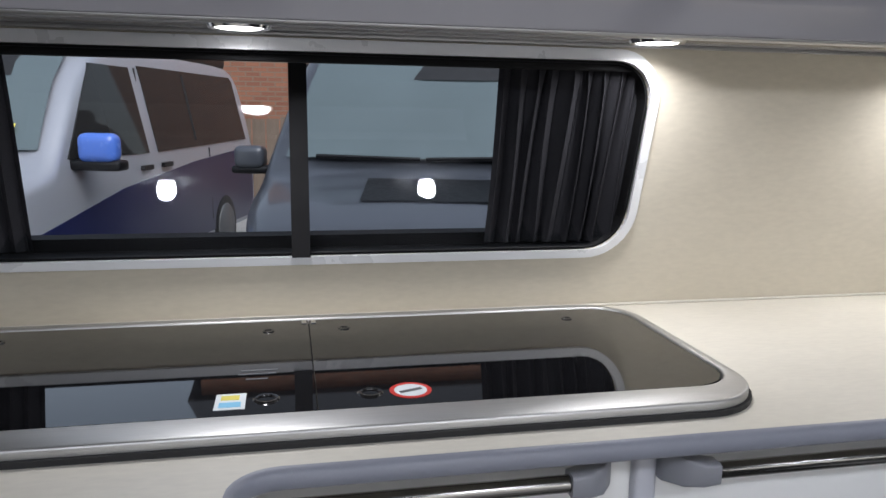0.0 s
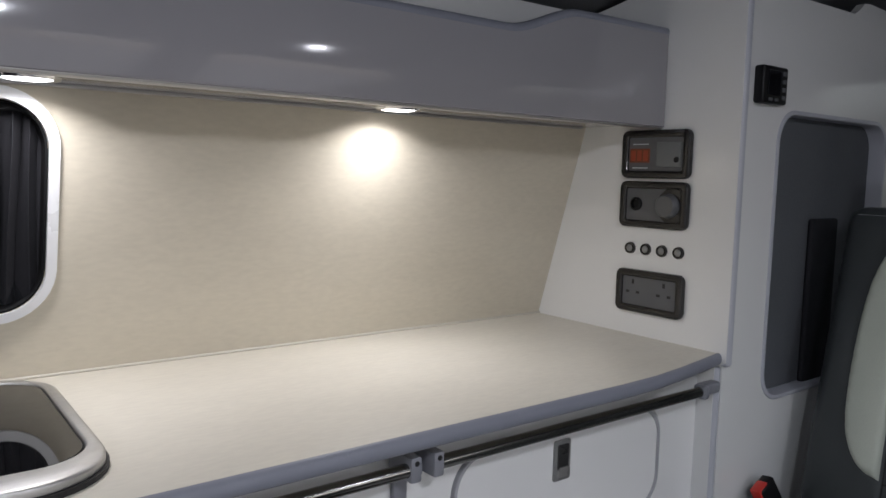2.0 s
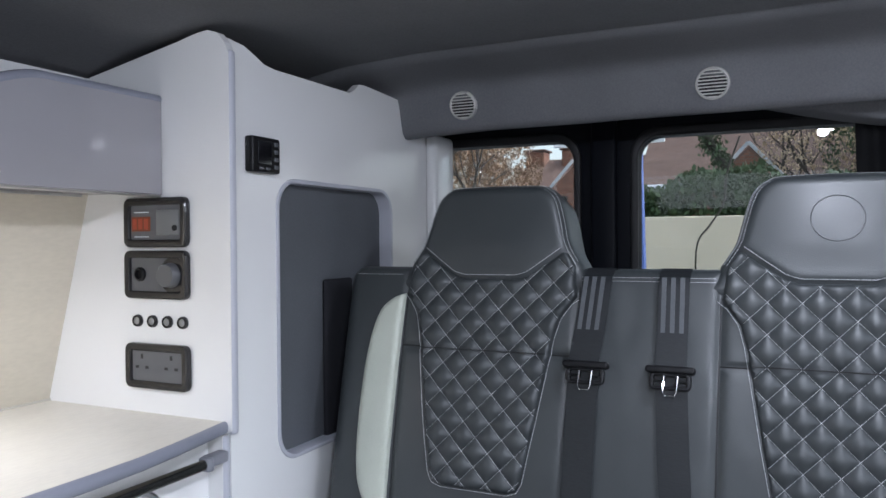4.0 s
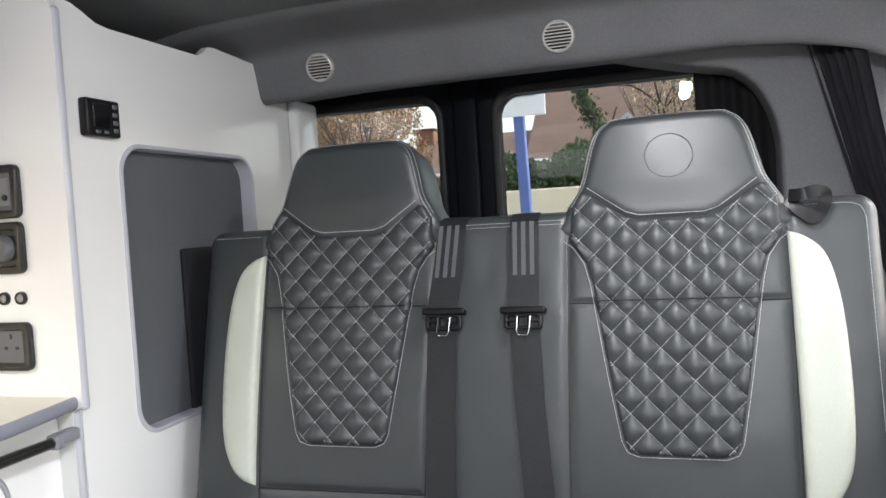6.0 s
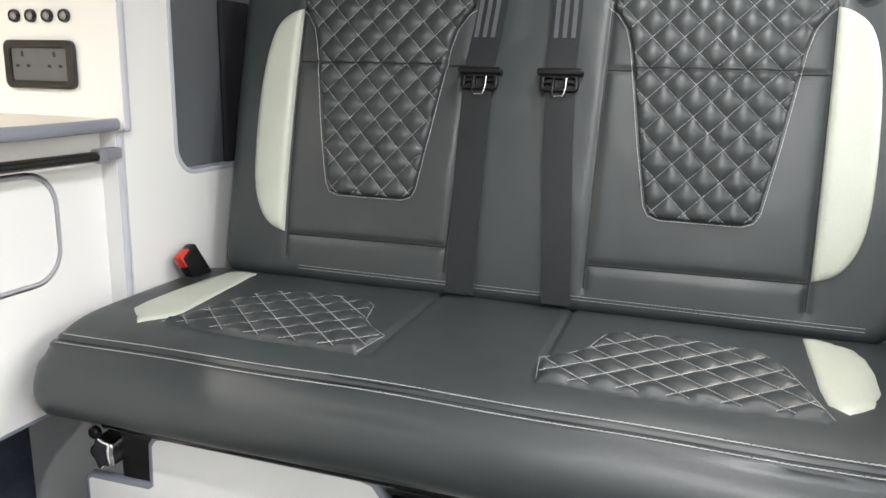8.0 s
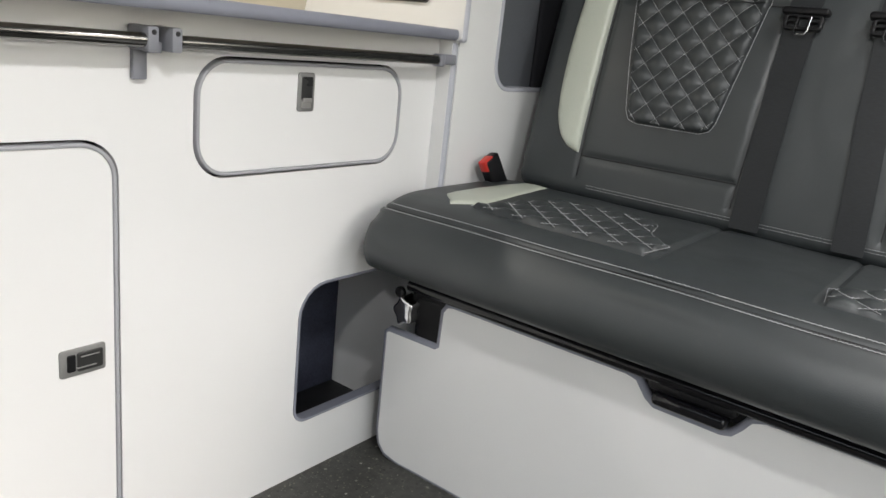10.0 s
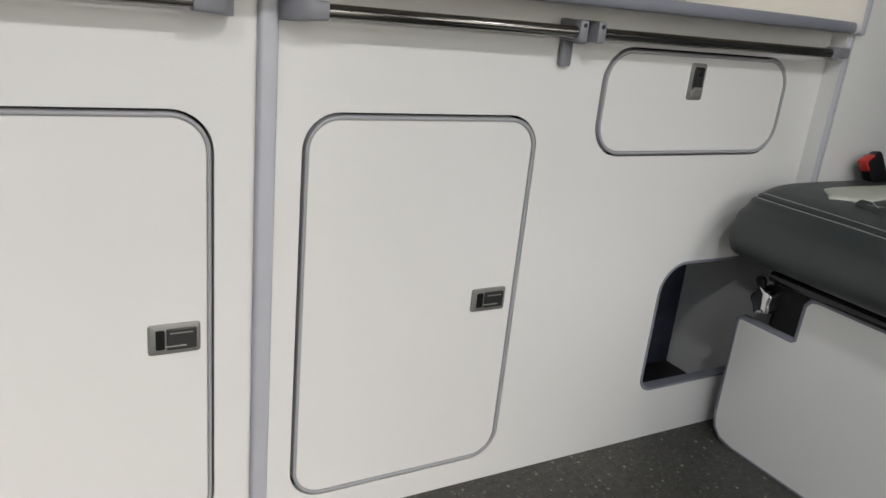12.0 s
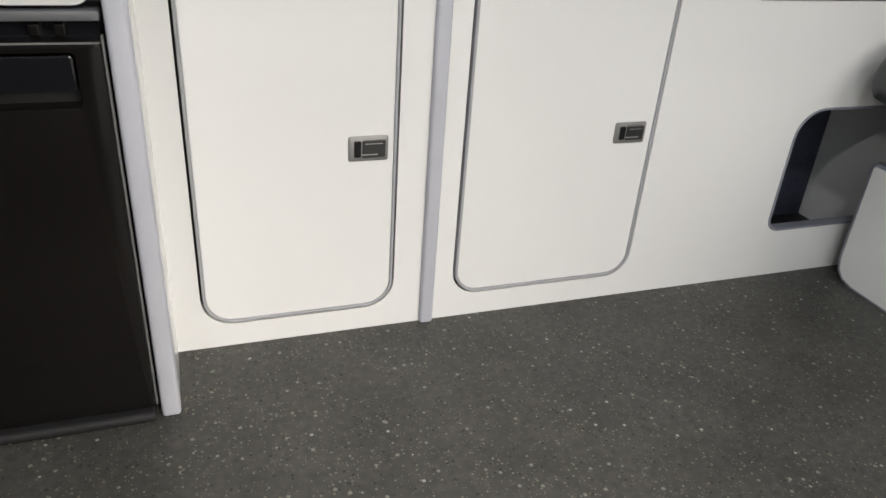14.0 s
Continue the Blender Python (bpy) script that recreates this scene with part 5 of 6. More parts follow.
# ---- rear doors and lining ----
DOOR_BLACK = mat("satin_black_lining", (0.004, 0.005, 0.008), 0.50, vary=0.1, spec=0.12)
rear = thing("rear_doors", (2.36, 0.0, 0.0), "black barn-type rear doors with two windows", "rear doors", kind="structure")
WL, WR = (0.272, 0.74, 0.96, 1.338), (-0.50, 0.116, 0.96, 1.338)
part("door_lining", plate([(-0.98, -0.04), (0.192, -0.04), (0.192, 1.5), (-0.98, 1.5)], [rrect(*WR, 0.05, 8)], "x", 2.35, 2.39, 0.008, 3), DOOR_BLACK, rear, "black door lining", smooth=35)
part("door_lining", plate([(0.198, -0.04), (1.15, -0.04), (1.15, 1.5), (0.198, 1.5)], [rrect(*WL, 0.05, 8)], "x", 2.35, 2.39, 0.008, 3), DOOR_BLACK, rear, "black door lining", smooth=35)
for w, in ((WL,), (WR,)):
    part("window_seal", plate(rrect(w[0] - 0.018, w[1] + 0.018, w[2] - 0.018, w[3] + 0.022, 0.065, 8), [rrect(*w, 0.05, 8)], "x", 2.338, 2.352, 0.005, 3), RUBBER, rear, "black rubber window seal", smooth=40)
    gb = box(2.374, 2.378, w[0] - 0.01, w[1] + 0.01, w[2] - 0.01, w[3] + 0.01)
    bmesh.ops.rotate(gb, verts=gb.verts[:], cent=(2.373, 0, 1.149), matrix=Matrix.Rotation(radians(-2.6), 3, "Y"))  # the panes lean inwards
    g = part("pane", gb, REAR_GLASS, rear)
    g.visible_shadow = False
part("meeting_post", box(2.325, 2.352, 0.165, 0.226, 0.5, 1.40, 0.008, 3), DOOR_BLACK, rear, "black post between the doors", smooth=40)

cur = [[(2.318 + 0.004 * math.sin(i * 0.8) + 0.002 * math.sin(3 * z + i), -0.335 - 0.20 * i / 34 - 0.012 * math.sin(2.5 * (1.34 - z)), z) for i in range(35)] for z in (0.95, 1.05, 1.15, 1.25, 1.32, 1.35)]
rc_ob = part("rear_curtain", loft(cur, close_u=False, cap=False), FRAME_BLACK, None, smooth=80)
tagged(rc_ob, "dark curtain tied back beside the rear window", "curtain", "window curtains")

# header with speakers is the falling end of the lining; speakers sit on it
for sy in (0.445, -0.078):
    spk = thing("ceiling_speaker", (2.115, sy, 1.40), "round speaker with a pale slatted metal grille in the rear header", "speaker", "rear speakers")
    n = Vector((-0.97, 0, -0.24)).normalized()
    c = Vector((2.060, sy, 1.395))
    part("ring", disc(c - n * 0.012, n, 0.0325, 0.018, 32, rings=[(0.82, 0.85), (0.88, 1.0), (0.96, 0.95), (1.0, 0.5), (1.0, -1.5)]), mat("pale_speaker_ring", (0.62, 0.61, 0.58), 0.25, 0.3), spk, "pale metal ring", smooth=50)
    part("cone", disc(c - n * 0.012, n, 0.029, 0.008, 24, 0.001), RUBBER, spk)
    q = n.to_track_quat("Z", "Y").to_matrix()
    mesh_bm = bmesh.new()
    for k in range(-4, 5):
        o = k * 0.0064
        half = math.sqrt(max(0.029 ** 2 - o * o, 0))
        tube([c + q @ Vector((-half, o, 0.003)), c + q @ Vector((half, o, 0.003))], 0.0015, 4, bm=mesh_bm)
    part("grille", mesh_bm, mat("pale_grille_metal", (0.58, 0.57, 0.53), 0.3, 0.0), spk, "pale metal slatted grille")

# lined pillar and side curtain on the sliding-door side


def pillar_edge(z):
    return -0.553 - 0.267 * max(1.327 - z, -0.06)


pil = [[(2.345, -0.515, z), (2.325, -0.520, z), (2.29, -0.528 + 0.3 * (pillar_edge(z) + 0.56), z), (2.21, pillar_edge(z) + 0.004, z), (2.195, pillar_edge(z) - 0.004, z), (2.205, -0.655, z), (2.30, -0.700, z), (2.40, -0.705, z), (2.40, -0.515, z)] for z in (0.0, 0.6, 1.0, 1.2, 1.34, 1.46)]
pillar = part("pillar_lining", loft(pil), FELT, None, smooth=40)
tagged(pillar, "charcoal felt covered rear pillar", "pillar", kind="structure")
arch = [(-0.498, 0.0), (-0.494, 1.10), *[(-0.375 - 0.119 * math.cos(radians(a)), 1.14 + 0.185 * math.sin(radians(a))) for a in range(0, 91, 10)], (-0.30, 1.340), (-0.24, 1.354), (-0.15, 1.378), (-0.15, 1.40), (-0.69, 1.40), (-0.69, 0.0)]
surround = part("door_surround", plate(arch, [], "x", 2.205, 2.30, 0.010, 3), FELT, None, smooth=45)
tagged(surround, "charcoal felt surround curving from the header into the rear pillar", "pillar", kind="structure")


def side_curtain_at(i, z):
    """A tied-back curtain that hangs from a gathered head along the pillar."""
    k, head = i / 40, max(0.0, (z - 1.30) / 0.10)
    wide = 0.070 - 0.12 * max(0.0, 1.34 - z) * (1 if z > 1.10 else 0) - 0.029 * (z <= 1.10)
    y = pillar_edge(z) - 0.004 - wide * k + (0.006 + 0.004 * head) * math.sin(i * 0.85 + 2 * z) + 0.003 * math.sin(7 * z + 1.7 * i)
    return (2.192 - 0.090 * k + 0.006 * math.sin(i * 0.85 + 1.2) + 0.012 * head * math.sin(i * 0.6), y + 0.010 * head * math.sin(3 * k), z)


sc = [[side_curtain_at(i, 0.80 + 0.60 * j / 24) for i in range(41)] for j in range(25)]
sc_ob = part("side_curtain", loft(sc, close_u=False, cap=False), CURTAIN, None, smooth=80)
tagged(sc_ob, "dark gathered curtain beside the side window", "curtain", "window curtains")

# ---- outside ----
GZ = -0.37
# unseen ground, made pale so that it bounces daylight up to the ceiling
BOUNCE_GROUND = mat("pale_bounce_ground", (0.32, 0.315, 0.30), 0.9, vary=0.2, scale=0.8, fine=0.25, fine_scale=60, bump=0.4, bump_scale=90)
BRICK = bpy.data.materials.new("red_brick")
BRICK.use_nodes = True
nt = BRICK.node_tree
bt = nt.nodes.new("ShaderNodeTexBrick")
bt.inputs["Color1"].default_value, bt.inputs["Color2"].default_value, bt.inputs["Mortar"].default_value = (0.30, 0.13, 0.075, 1), (0.22, 0.09, 0.055, 1), (0.21, 0.15, 0.11, 1)
bt.inputs["Scale"].default_value, bt.inputs["Brick Width"].default_value, bt.inputs["Row Height"].default_value, bt.inputs["Mortar Size"].default_value = 1.0, 0.225, 0.075, 0.010
co = nt.nodes.new("ShaderNodeTexCoord")
sepx = nt.nodes.new("ShaderNodeSeparateXYZ")
comb = nt.nodes.new("ShaderNodeCombineXYZ")
addn = nt.nodes.new("ShaderNodeMath")
nt.links.new(co.outputs["Object"], sepx.inputs[0])
nt.links.new(sepx.outputs["X"], addn.inputs[0])
nt.links.new(sepx.outputs["Y"], addn.inputs[1])
nt.links.new(addn.outputs[0], comb.inputs["X"])
nt.links.new(sepx.outputs["Z"], comb.inputs["Y"])
nt.links.new(comb.outputs[0], bt.inputs["Vector"])
nt.links.new(bt.outputs["Color"], nt.nodes["Principled BSDF"].inputs["Base Color"])
nt.nodes["Principled BSDF"].inputs["Roughness"].default_value = 0.9
TILE = mat("clay_roof_tiles", (0.15, 0.092, 0.068), 0.85, vary=0.25, scale=2, fine=0.3, fine_scale=9, stretch=(1, 1, 3))
SLATE = mat("dark_slate_roof", (0.045, 0.047, 0.052), 0.7, vary=0.2, scale=3)
CREAM_WALL = mat("cream_render", (0.72, 0.63, 0.46), 0.9, vary=0.08, scale=1.5)
TIMBER = mat("weathered_fence", (0.16, 0.12, 0.09), 0.85, vary=0.2, scale=3, fine=0.2, fine_scale=20, stretch=(4, 4, 0.5))
LEAF = mat("hedge_leaf", (0.048, 0.085, 0.028), 0.7, vary=0.4, scale=3, fine=0.3, fine_scale=30)
AUTUMN = mat("autumn_leaf", (0.58, 0.44, 0.28), 0.7, vary=0.4, scale=2, fine=0.3, fine_scale=20)
BARK = mat("bark", (0.055, 0.045, 0.035), 0.9, vary=0.25, scale=5, bump=0.5, bump_scale=40)
SILVER = mat("silver_car_paint", (0.34, 0.35, 0.39), 0.30, 0.2, vary=0.004, scale=1, coat=0.6, rough_vary=0.005)
NAVY = mat("navy_car_paint", (0.006, 0.010, 0.058), 0.30, 0.0, vary=0.02, scale=1, coat=0.15, rough_vary=0.005)
GREY_PAINT = mat("grey_car_paint", (0.060, 0.066, 0.080), 0.28, 0.1, vary=0.004, scale=1, coat=0.4, rough_vary=0.005)
SKY_BLUE = mat("blue_mirror_shell", (0.08, 0.18, 0.62), 0.25, vary=0.04, coat=0.6)
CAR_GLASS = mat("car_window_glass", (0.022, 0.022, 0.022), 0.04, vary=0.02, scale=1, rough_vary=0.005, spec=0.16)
# paler than the side glass: reflected sky is put into the colour
CAR_GLASS_SKY = mat("sky_pale_windscreen_glass", (0.115, 0.145, 0.155), 0.12, vary=0.10, scale=2, rough_vary=0.01, spec=0.2)
SIGN_BLUE = mat("blue_post", (0.10, 0.15, 0.38), 0.5, vary=0.08)

ground = part("ground", box(-150, 150, -150, 150, GZ - 0.05, GZ), BOUNCE_GROUND)
tagged(ground, "unseen ground, made pale to bounce daylight upwards", "ground", kind="structure")


def van(name, paint, low, at, turn, label, mirror):
    """A delivery-van-shaped camper: its nose along -y, its base at the origin, built of panels, glass, wheels and mirrors."""
    t = thing(name, (0, 0, 0), label, "van", "parked vans")
    L, W = 4.9, 0.95
    top_y = [0.04, 0.08, 0.16, 0.45, 0.98, 1.08, 1.30, 1.50, 1.66, 1.80, 1.95, 2.3, 3.0, 4.2, 4.60, 4.72, 4.80, 4.86, 4.90]
    top_z = [0.66, 0.84, 0.92, 1.02, 1.115, 1.16, 1.40, 1.61, 1.74, 1.835, 1.90, 1.935, 1.945, 1.93, 1.90, 1.86, 1.76, 1.40, 0.95]

    def half(z, y=2.0):
        return W - 0.02 - 0.24 * max(0, 1 - y / 1.0) ** 2 - max(0, z - 1.05) * 0.20 - max(0, z - 1.75) ** 2 * 1.5

    rings_ = []
    for y in sorted({*top_y, *[0.3, 0.6, 0.8, 1.2, 1.4, 1.6, 1.72, 2.6, 3.4, 3.8, 4.4, 4.76, 4.83]}):
        zt = float(np.interp(y, top_y, top_z))
        r = min(0.13, (zt - 0.30) * 0.3)
        right = [(half(0.30 + (zt - r - 0.30) * k / 9, y), 0.30 + (zt - r - 0.30) * k / 9) for k in range(10)]
        hx = right[-1][0]
        right += [(hx - r * (1 - math.cos(radians(a))), zt - r + r * math.sin(radians(a)) * 0.8) for a in (18, 36, 54, 72, 90)]
        hx = right[-1][0]
        right += [(hx * (1 - k / 6), zt - 0.2 * r + 0.2 * r * (1 - (1 - k / 6) ** 2)) for k in range(1, 6)]
        mid = [(0.0, zt)]
        full = right + mid + [(-x, z) for x, z in right[::-1]]
        rings_.append([(x, y, z) for x, z in full])
    body = part("body", loft(rings_), paint, t, "painted van body", smooth=50)

    def flank(pts, material, nm, out, label="", par=None):
        """A panel laid on both flanks, following their lean."""
        for sg in (1, -1):
            bm2 = plate(pts, [], "x", 0, 1, place=lambda u, v, w, sg=sg: (sg * (half(v) + out - 0.03 * w), u, v))
            part(nm, bm2, material, par or t, label)

    if low:
        flank([(0.55, 0.34), (4.84, 0.34), (4.86, 1.06), (3.2, 1.0), (1.9, 0.90), (0.9, 0.74), (0.60, 0.64)], low, "lower_panel", 0.006, "navy blue lower flank")
    flank([(1.24, 1.14), (2.36, 1.12), (2.34, 1.74), (1.78, 1.74)], CAR_GLASS, "door_window", 0.008, "dark cab door window")
    flank([(2.52, 1.12), (4.70, 1.14), (4.64, 1.72), (4.58, 1.76), (2.50, 1.76)], CAR_GLASS, "side_window", 0.008, "dark side window")
    flank([(2.430, 0.45), (2.440, 0.45), (2.445, 1.74), (2.435, 1.74)], RUBBER, "door_gap", 0.009)
    flank([(3.60, 0.45), (3.61, 0.45), (3.61, 1.10), (3.60, 1.10)], RUBBER, "door_gap", 0.009)
    flank([(3.30, 1.18), (3.34, 1.18), (3.34, 1.72), (3.30, 1.72)], RUBBER, "window_bar", 0.011)
    for hy in (2.18, 2.54):
        flank([(hy, 1.00), (hy + 0.16, 1.00), (hy + 0.16, 1.035), (hy, 1.035)], BLACK, "door_handle", 0.03)
    # windscreen laid on the sloping front
    def front_y(z):
        return 1.08 + (z - 1.17) * 0.933 if z < 1.62 else 1.50 + (z - 1.62) * 1.36

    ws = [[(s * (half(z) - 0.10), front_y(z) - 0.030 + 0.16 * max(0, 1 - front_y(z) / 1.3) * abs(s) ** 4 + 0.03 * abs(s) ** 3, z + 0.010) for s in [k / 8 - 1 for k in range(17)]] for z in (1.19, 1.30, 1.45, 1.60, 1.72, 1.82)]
    part("windscreen", loft(ws, close_u=False, cap=False), CAR_GLASS_SKY, t, "windscreen", smooth=60)
    if low is not None:
        part("windscreen_sticker", loft([[(s * 0.06 + 0.58, front_y(z) - 0.040, z + 0.011) for s in (-1, 0, 1)] for z in (1.27, 1.34)], close_u=False, cap=False), YELLOW_INK, t, "yellow sticker on the windscreen")
    vis = [[(s * 0.34 + 0.15, front_y(z) - 0.036 + 0.03 * abs(s) ** 3, z + 0.011) for s in [k / 4 - 1 for k in range(9)]] for z in (1.63, 1.72, 1.83)]
    part("sun_visor", loft(vis, close_u=False, cap=False), RUBBER, t, "dark visor strip behind the windscreen", smooth=60)
    part("wiper", tube([(-0.62, front_y(1.20) - 0.06, 1.21), (-0.05, front_y(1.19) - 0.075, 1.20)], 0.012, 6), BLACK, t)
    part("wiper", tube([(-0.02, front_y(1.20) - 0.075, 1.20), (0.62, front_y(1.20) - 0.06, 1.215)], 0.012, 6), BLACK, t)
    if low is None:
        part("bonnet_rectangle", loft([[(s_ * 0.42 + 0.10, y_, float(np.interp(y_, top_y, top_z)) + 0.006) for s_ in (-1, -0.5, 0, 0.5, 1)] for y_ in (0.50, 0.60, 0.70, 0.80, 0.90)], close_u=False, cap=False), BLACK, t, "black rectangle on the bonnet")
    part("bonnet_line", tube([(-0.66, 0.20, 0.915), (0, 0.13, 0.912), (0.66, 0.20, 0.915)], 0.006, 6), RUBBER, t)
    part("grille", box(-0.55, 0.55, 0.02, 0.12, 0.62, 0.80, 0.02, 2), BLACK, t, "black radiator grille")
    part("bumper", box(-0.84, 0.84, -0.02, 0.25, 0.30, 0.58, 0.06, 3), BLACK if low is None else paint, t, smooth=50)
    for sg in (1, -1):
        part("headlight", box(sg * 0.60, sg * 0.86, 0.06, 0.30, 0.68, 0.86, 0.03, 3), CHROME, t, "clear headlight", smooth=50)
        mk = 1.0 if low is not None else 0.72
        part("mirror", box(sg * 0.96, sg * (0.96 + 0.24 * mk), 1.24, 1.38, 1.12, 1.12 + 0.18 * mk, 0.05 * mk, 4), mirror, t, "painted wing mirror", smooth=60)
        part("mirror_foot", box(sg * 0.88, sg * (0.98 + 0.24 * mk), 1.26, 1.40, 1.13 - 0.06 * mk, 1.135, 0.02, 3), BLACK, t, smooth=50)
        for wy in (0.95, 3.95):
            wh = part("wheel", disc((sg * 0.74, wy, 0.33), (sg, 0, 0), 0.33, 0.20, 32, 0.04), RUBBER, t, "black tyre", smooth=50)
            part("rim", disc((sg * 0.925, wy, 0.33), (sg, 0, 0), 0.22, 0.03, 32, 0.01), PANEL_GREY, wh, smooth=50)
    part("roof_lid", box(-0.76, 0.76, 1.78, 4.62, 1.84, 1.99, 0.05, 3), BLACK, t, "black pop-up roof", smooth=50)
    t.matrix_basis = Matrix.Translation((*at, GZ)) @ Matrix.Rotation(radians(turn), 4, "Z")
    return t


van("camper_van", SILVER, NAVY, (-2.406, 3.917), -14.5, "silver and navy blue camper van with blue mirrors parked outside", SKY_BLUE)
van("camper_van", GREY_PAINT, None, (0.629, 3.015), -12.0, "grey camper van parked nose towards the window", GREY_PAINT)

house = thing("brick_house", (2.0, 14.0, GZ), "red brick building behind the parked vans", "house")
part("wall", box(-6.0, -1.4, 12.5, 13.0, GZ, 2.8), BRICK, house)
# raised beyond view, with its roof, to keep sky out of the hob lids
part("sky_block_wall", box(-1.4, 4.2, 12.45, 13.0, GZ, 5.4), BRICK, house, "brick wall raised out of view to keep sky off the lids")
part("roof", plate([(12.2, 2.7), (13.4, 2.7), (15.5, 4.8)], [], "x", -6.2, -1.4), SLATE, house)
part("sky_block_roof", plate([(12.2, 5.3), (13.4, 5.3), (15.5, 7.6)], [], "x", -1.6, 4.4), SLATE, house)
fence = thing("board_fence", (-0.5, 11.5, GZ), "weathered timber board fence", "fence")
rnd = random.Random(4)
for k in range(24):
    part("board", box(-3.0 + 0.20 * k, -2.82 + 0.20 * k, 11.4, 11.43, GZ, 0.95 + rnd.uniform(-0.02, 0.02)), TIMBER, fence)


def leaves(center, size, count, leaf, seed, clump=1.0):
    """A loose cloud of small leaf blades with gaps."""
    rnd = random.Random(seed)
    bm = bmesh.new()
    for _ in range(count):
        while True:
            p = Vector([rnd.uniform(-1, 1) for _ in range(3)])
            if p.length < 1 and noise.noise(p * 2.2 + Vector((seed, 0, 0))) > -0.12 * clump:
                break
        c = Vector(center) + Vector([a * b for a, b in zip(p, size)])
        q = Euler([rnd.uniform(0, 6.28) for _ in range(3)]).to_matrix()
        s = leaf * rnd.uniform(0.6, 1.4)
        bm.faces.new([bm.verts.new(c + q @ Vector(v)) for v in ((-s, 0, 0), (0, -s * 0.5, 0), (s, 0, 0), (0, s * 0.5, 0))])
    return bm


def tree(x, y, h, r, seed, leaf_mat, count):
    t = thing("tree", (x, y, GZ), "tree with thinning leaves behind the van", "tree", "trees behind the van")
    rnd = random.Random(seed)
    bm = bmesh.new()

    def limb(p, d, length, rad, depth):
        pts, rr = [p], [rad]
        for k in range(4):
            d = (d + Vector([rnd.uniform(-0.18, 0.18) for _ in range(3)])).normalized()
            pts.append(pts[-1] + d * length / 4)
        for a, b, k in zip(pts, pts[1:], range(4)):
            r0, r1 = rad * (1 - 0.15 * k), rad * (1 - 0.15 * (k + 1))
            u = d.orthogonal().normalized()
            v = d.cross(u)
            n = 6
            ra_ = [bm.verts.new(a + r0 * (math.cos(6.2832 * i / n) * u + math.sin(6.2832 * i / n) * v)) for i in range(n)]
            rb_ = [bm.verts.new(b + r1 * (math.cos(6.2832 * i / n) * u + math.sin(6.2832 * i / n) * v)) for i in range(n)]
            for i in range(n):
                bm.faces.new((ra_[i], ra_[(i + 1) % n], rb_[(i + 1) % n], rb_[i]))
        if depth:
            for _ in range(4 if depth > 1 else 3):
                q = pts[rnd.randint(2, 4)]
                nd = (d + Vector([rnd.uniform(-0.9, 0.9), rnd.uniform(-0.9, 0.9), rnd.uniform(-0.2, 0.6)])).normalized()
                limb(q, nd, length * rnd.uniform(0.55, 0.75), rad * 0.45, depth - 1)

    limb(Vector((x, y, GZ)), Vector((0, 0, 1)), h * 0.45, r, 3)
    part("trunk", bm, BARK, t, "bare branching trunk", smooth=60)
    part("crown", leaves((x, y, GZ + h * 0.68), (h * 0.34, h * 0.34, h * 0.34), count * 2, 0.042, seed), leaf_mat, t, "sparse crown of small leaves")
    return t


def twigs(at, h, seed, count=7):
    """Thin bare stems that fork a few times."""
    rnd = random.Random(seed)
    bm = bmesh.new()
    for _ in range(count):
        p, d, r = Vector(at), Vector((0, rnd.uniform(-0.5, 0.5), 1)).normalized(), 0.028
        stack = [(p, d, r, h * rnd.uniform(0.5, 0.8))]
        while stack:
            p, d, r, n = stack.pop()
            pts = [p]
            for k in range(4):
                d = (d + Vector([rnd.uniform(-0.2, 0.2) for _ in range(3)])).normalized()
                pts.append(pts[-1] + d * n / 4)
            tube(pts, r, 5, bm=bm)
            if r > 0.010:
                for k in range(3):
                    stack.append((pts[rnd.randint(1, 4)], (d + Vector([rnd.uniform(-0.7, 0.7) for _ in range(3)])).normalized(), r * 0.5, n * 0.6))
    return bm


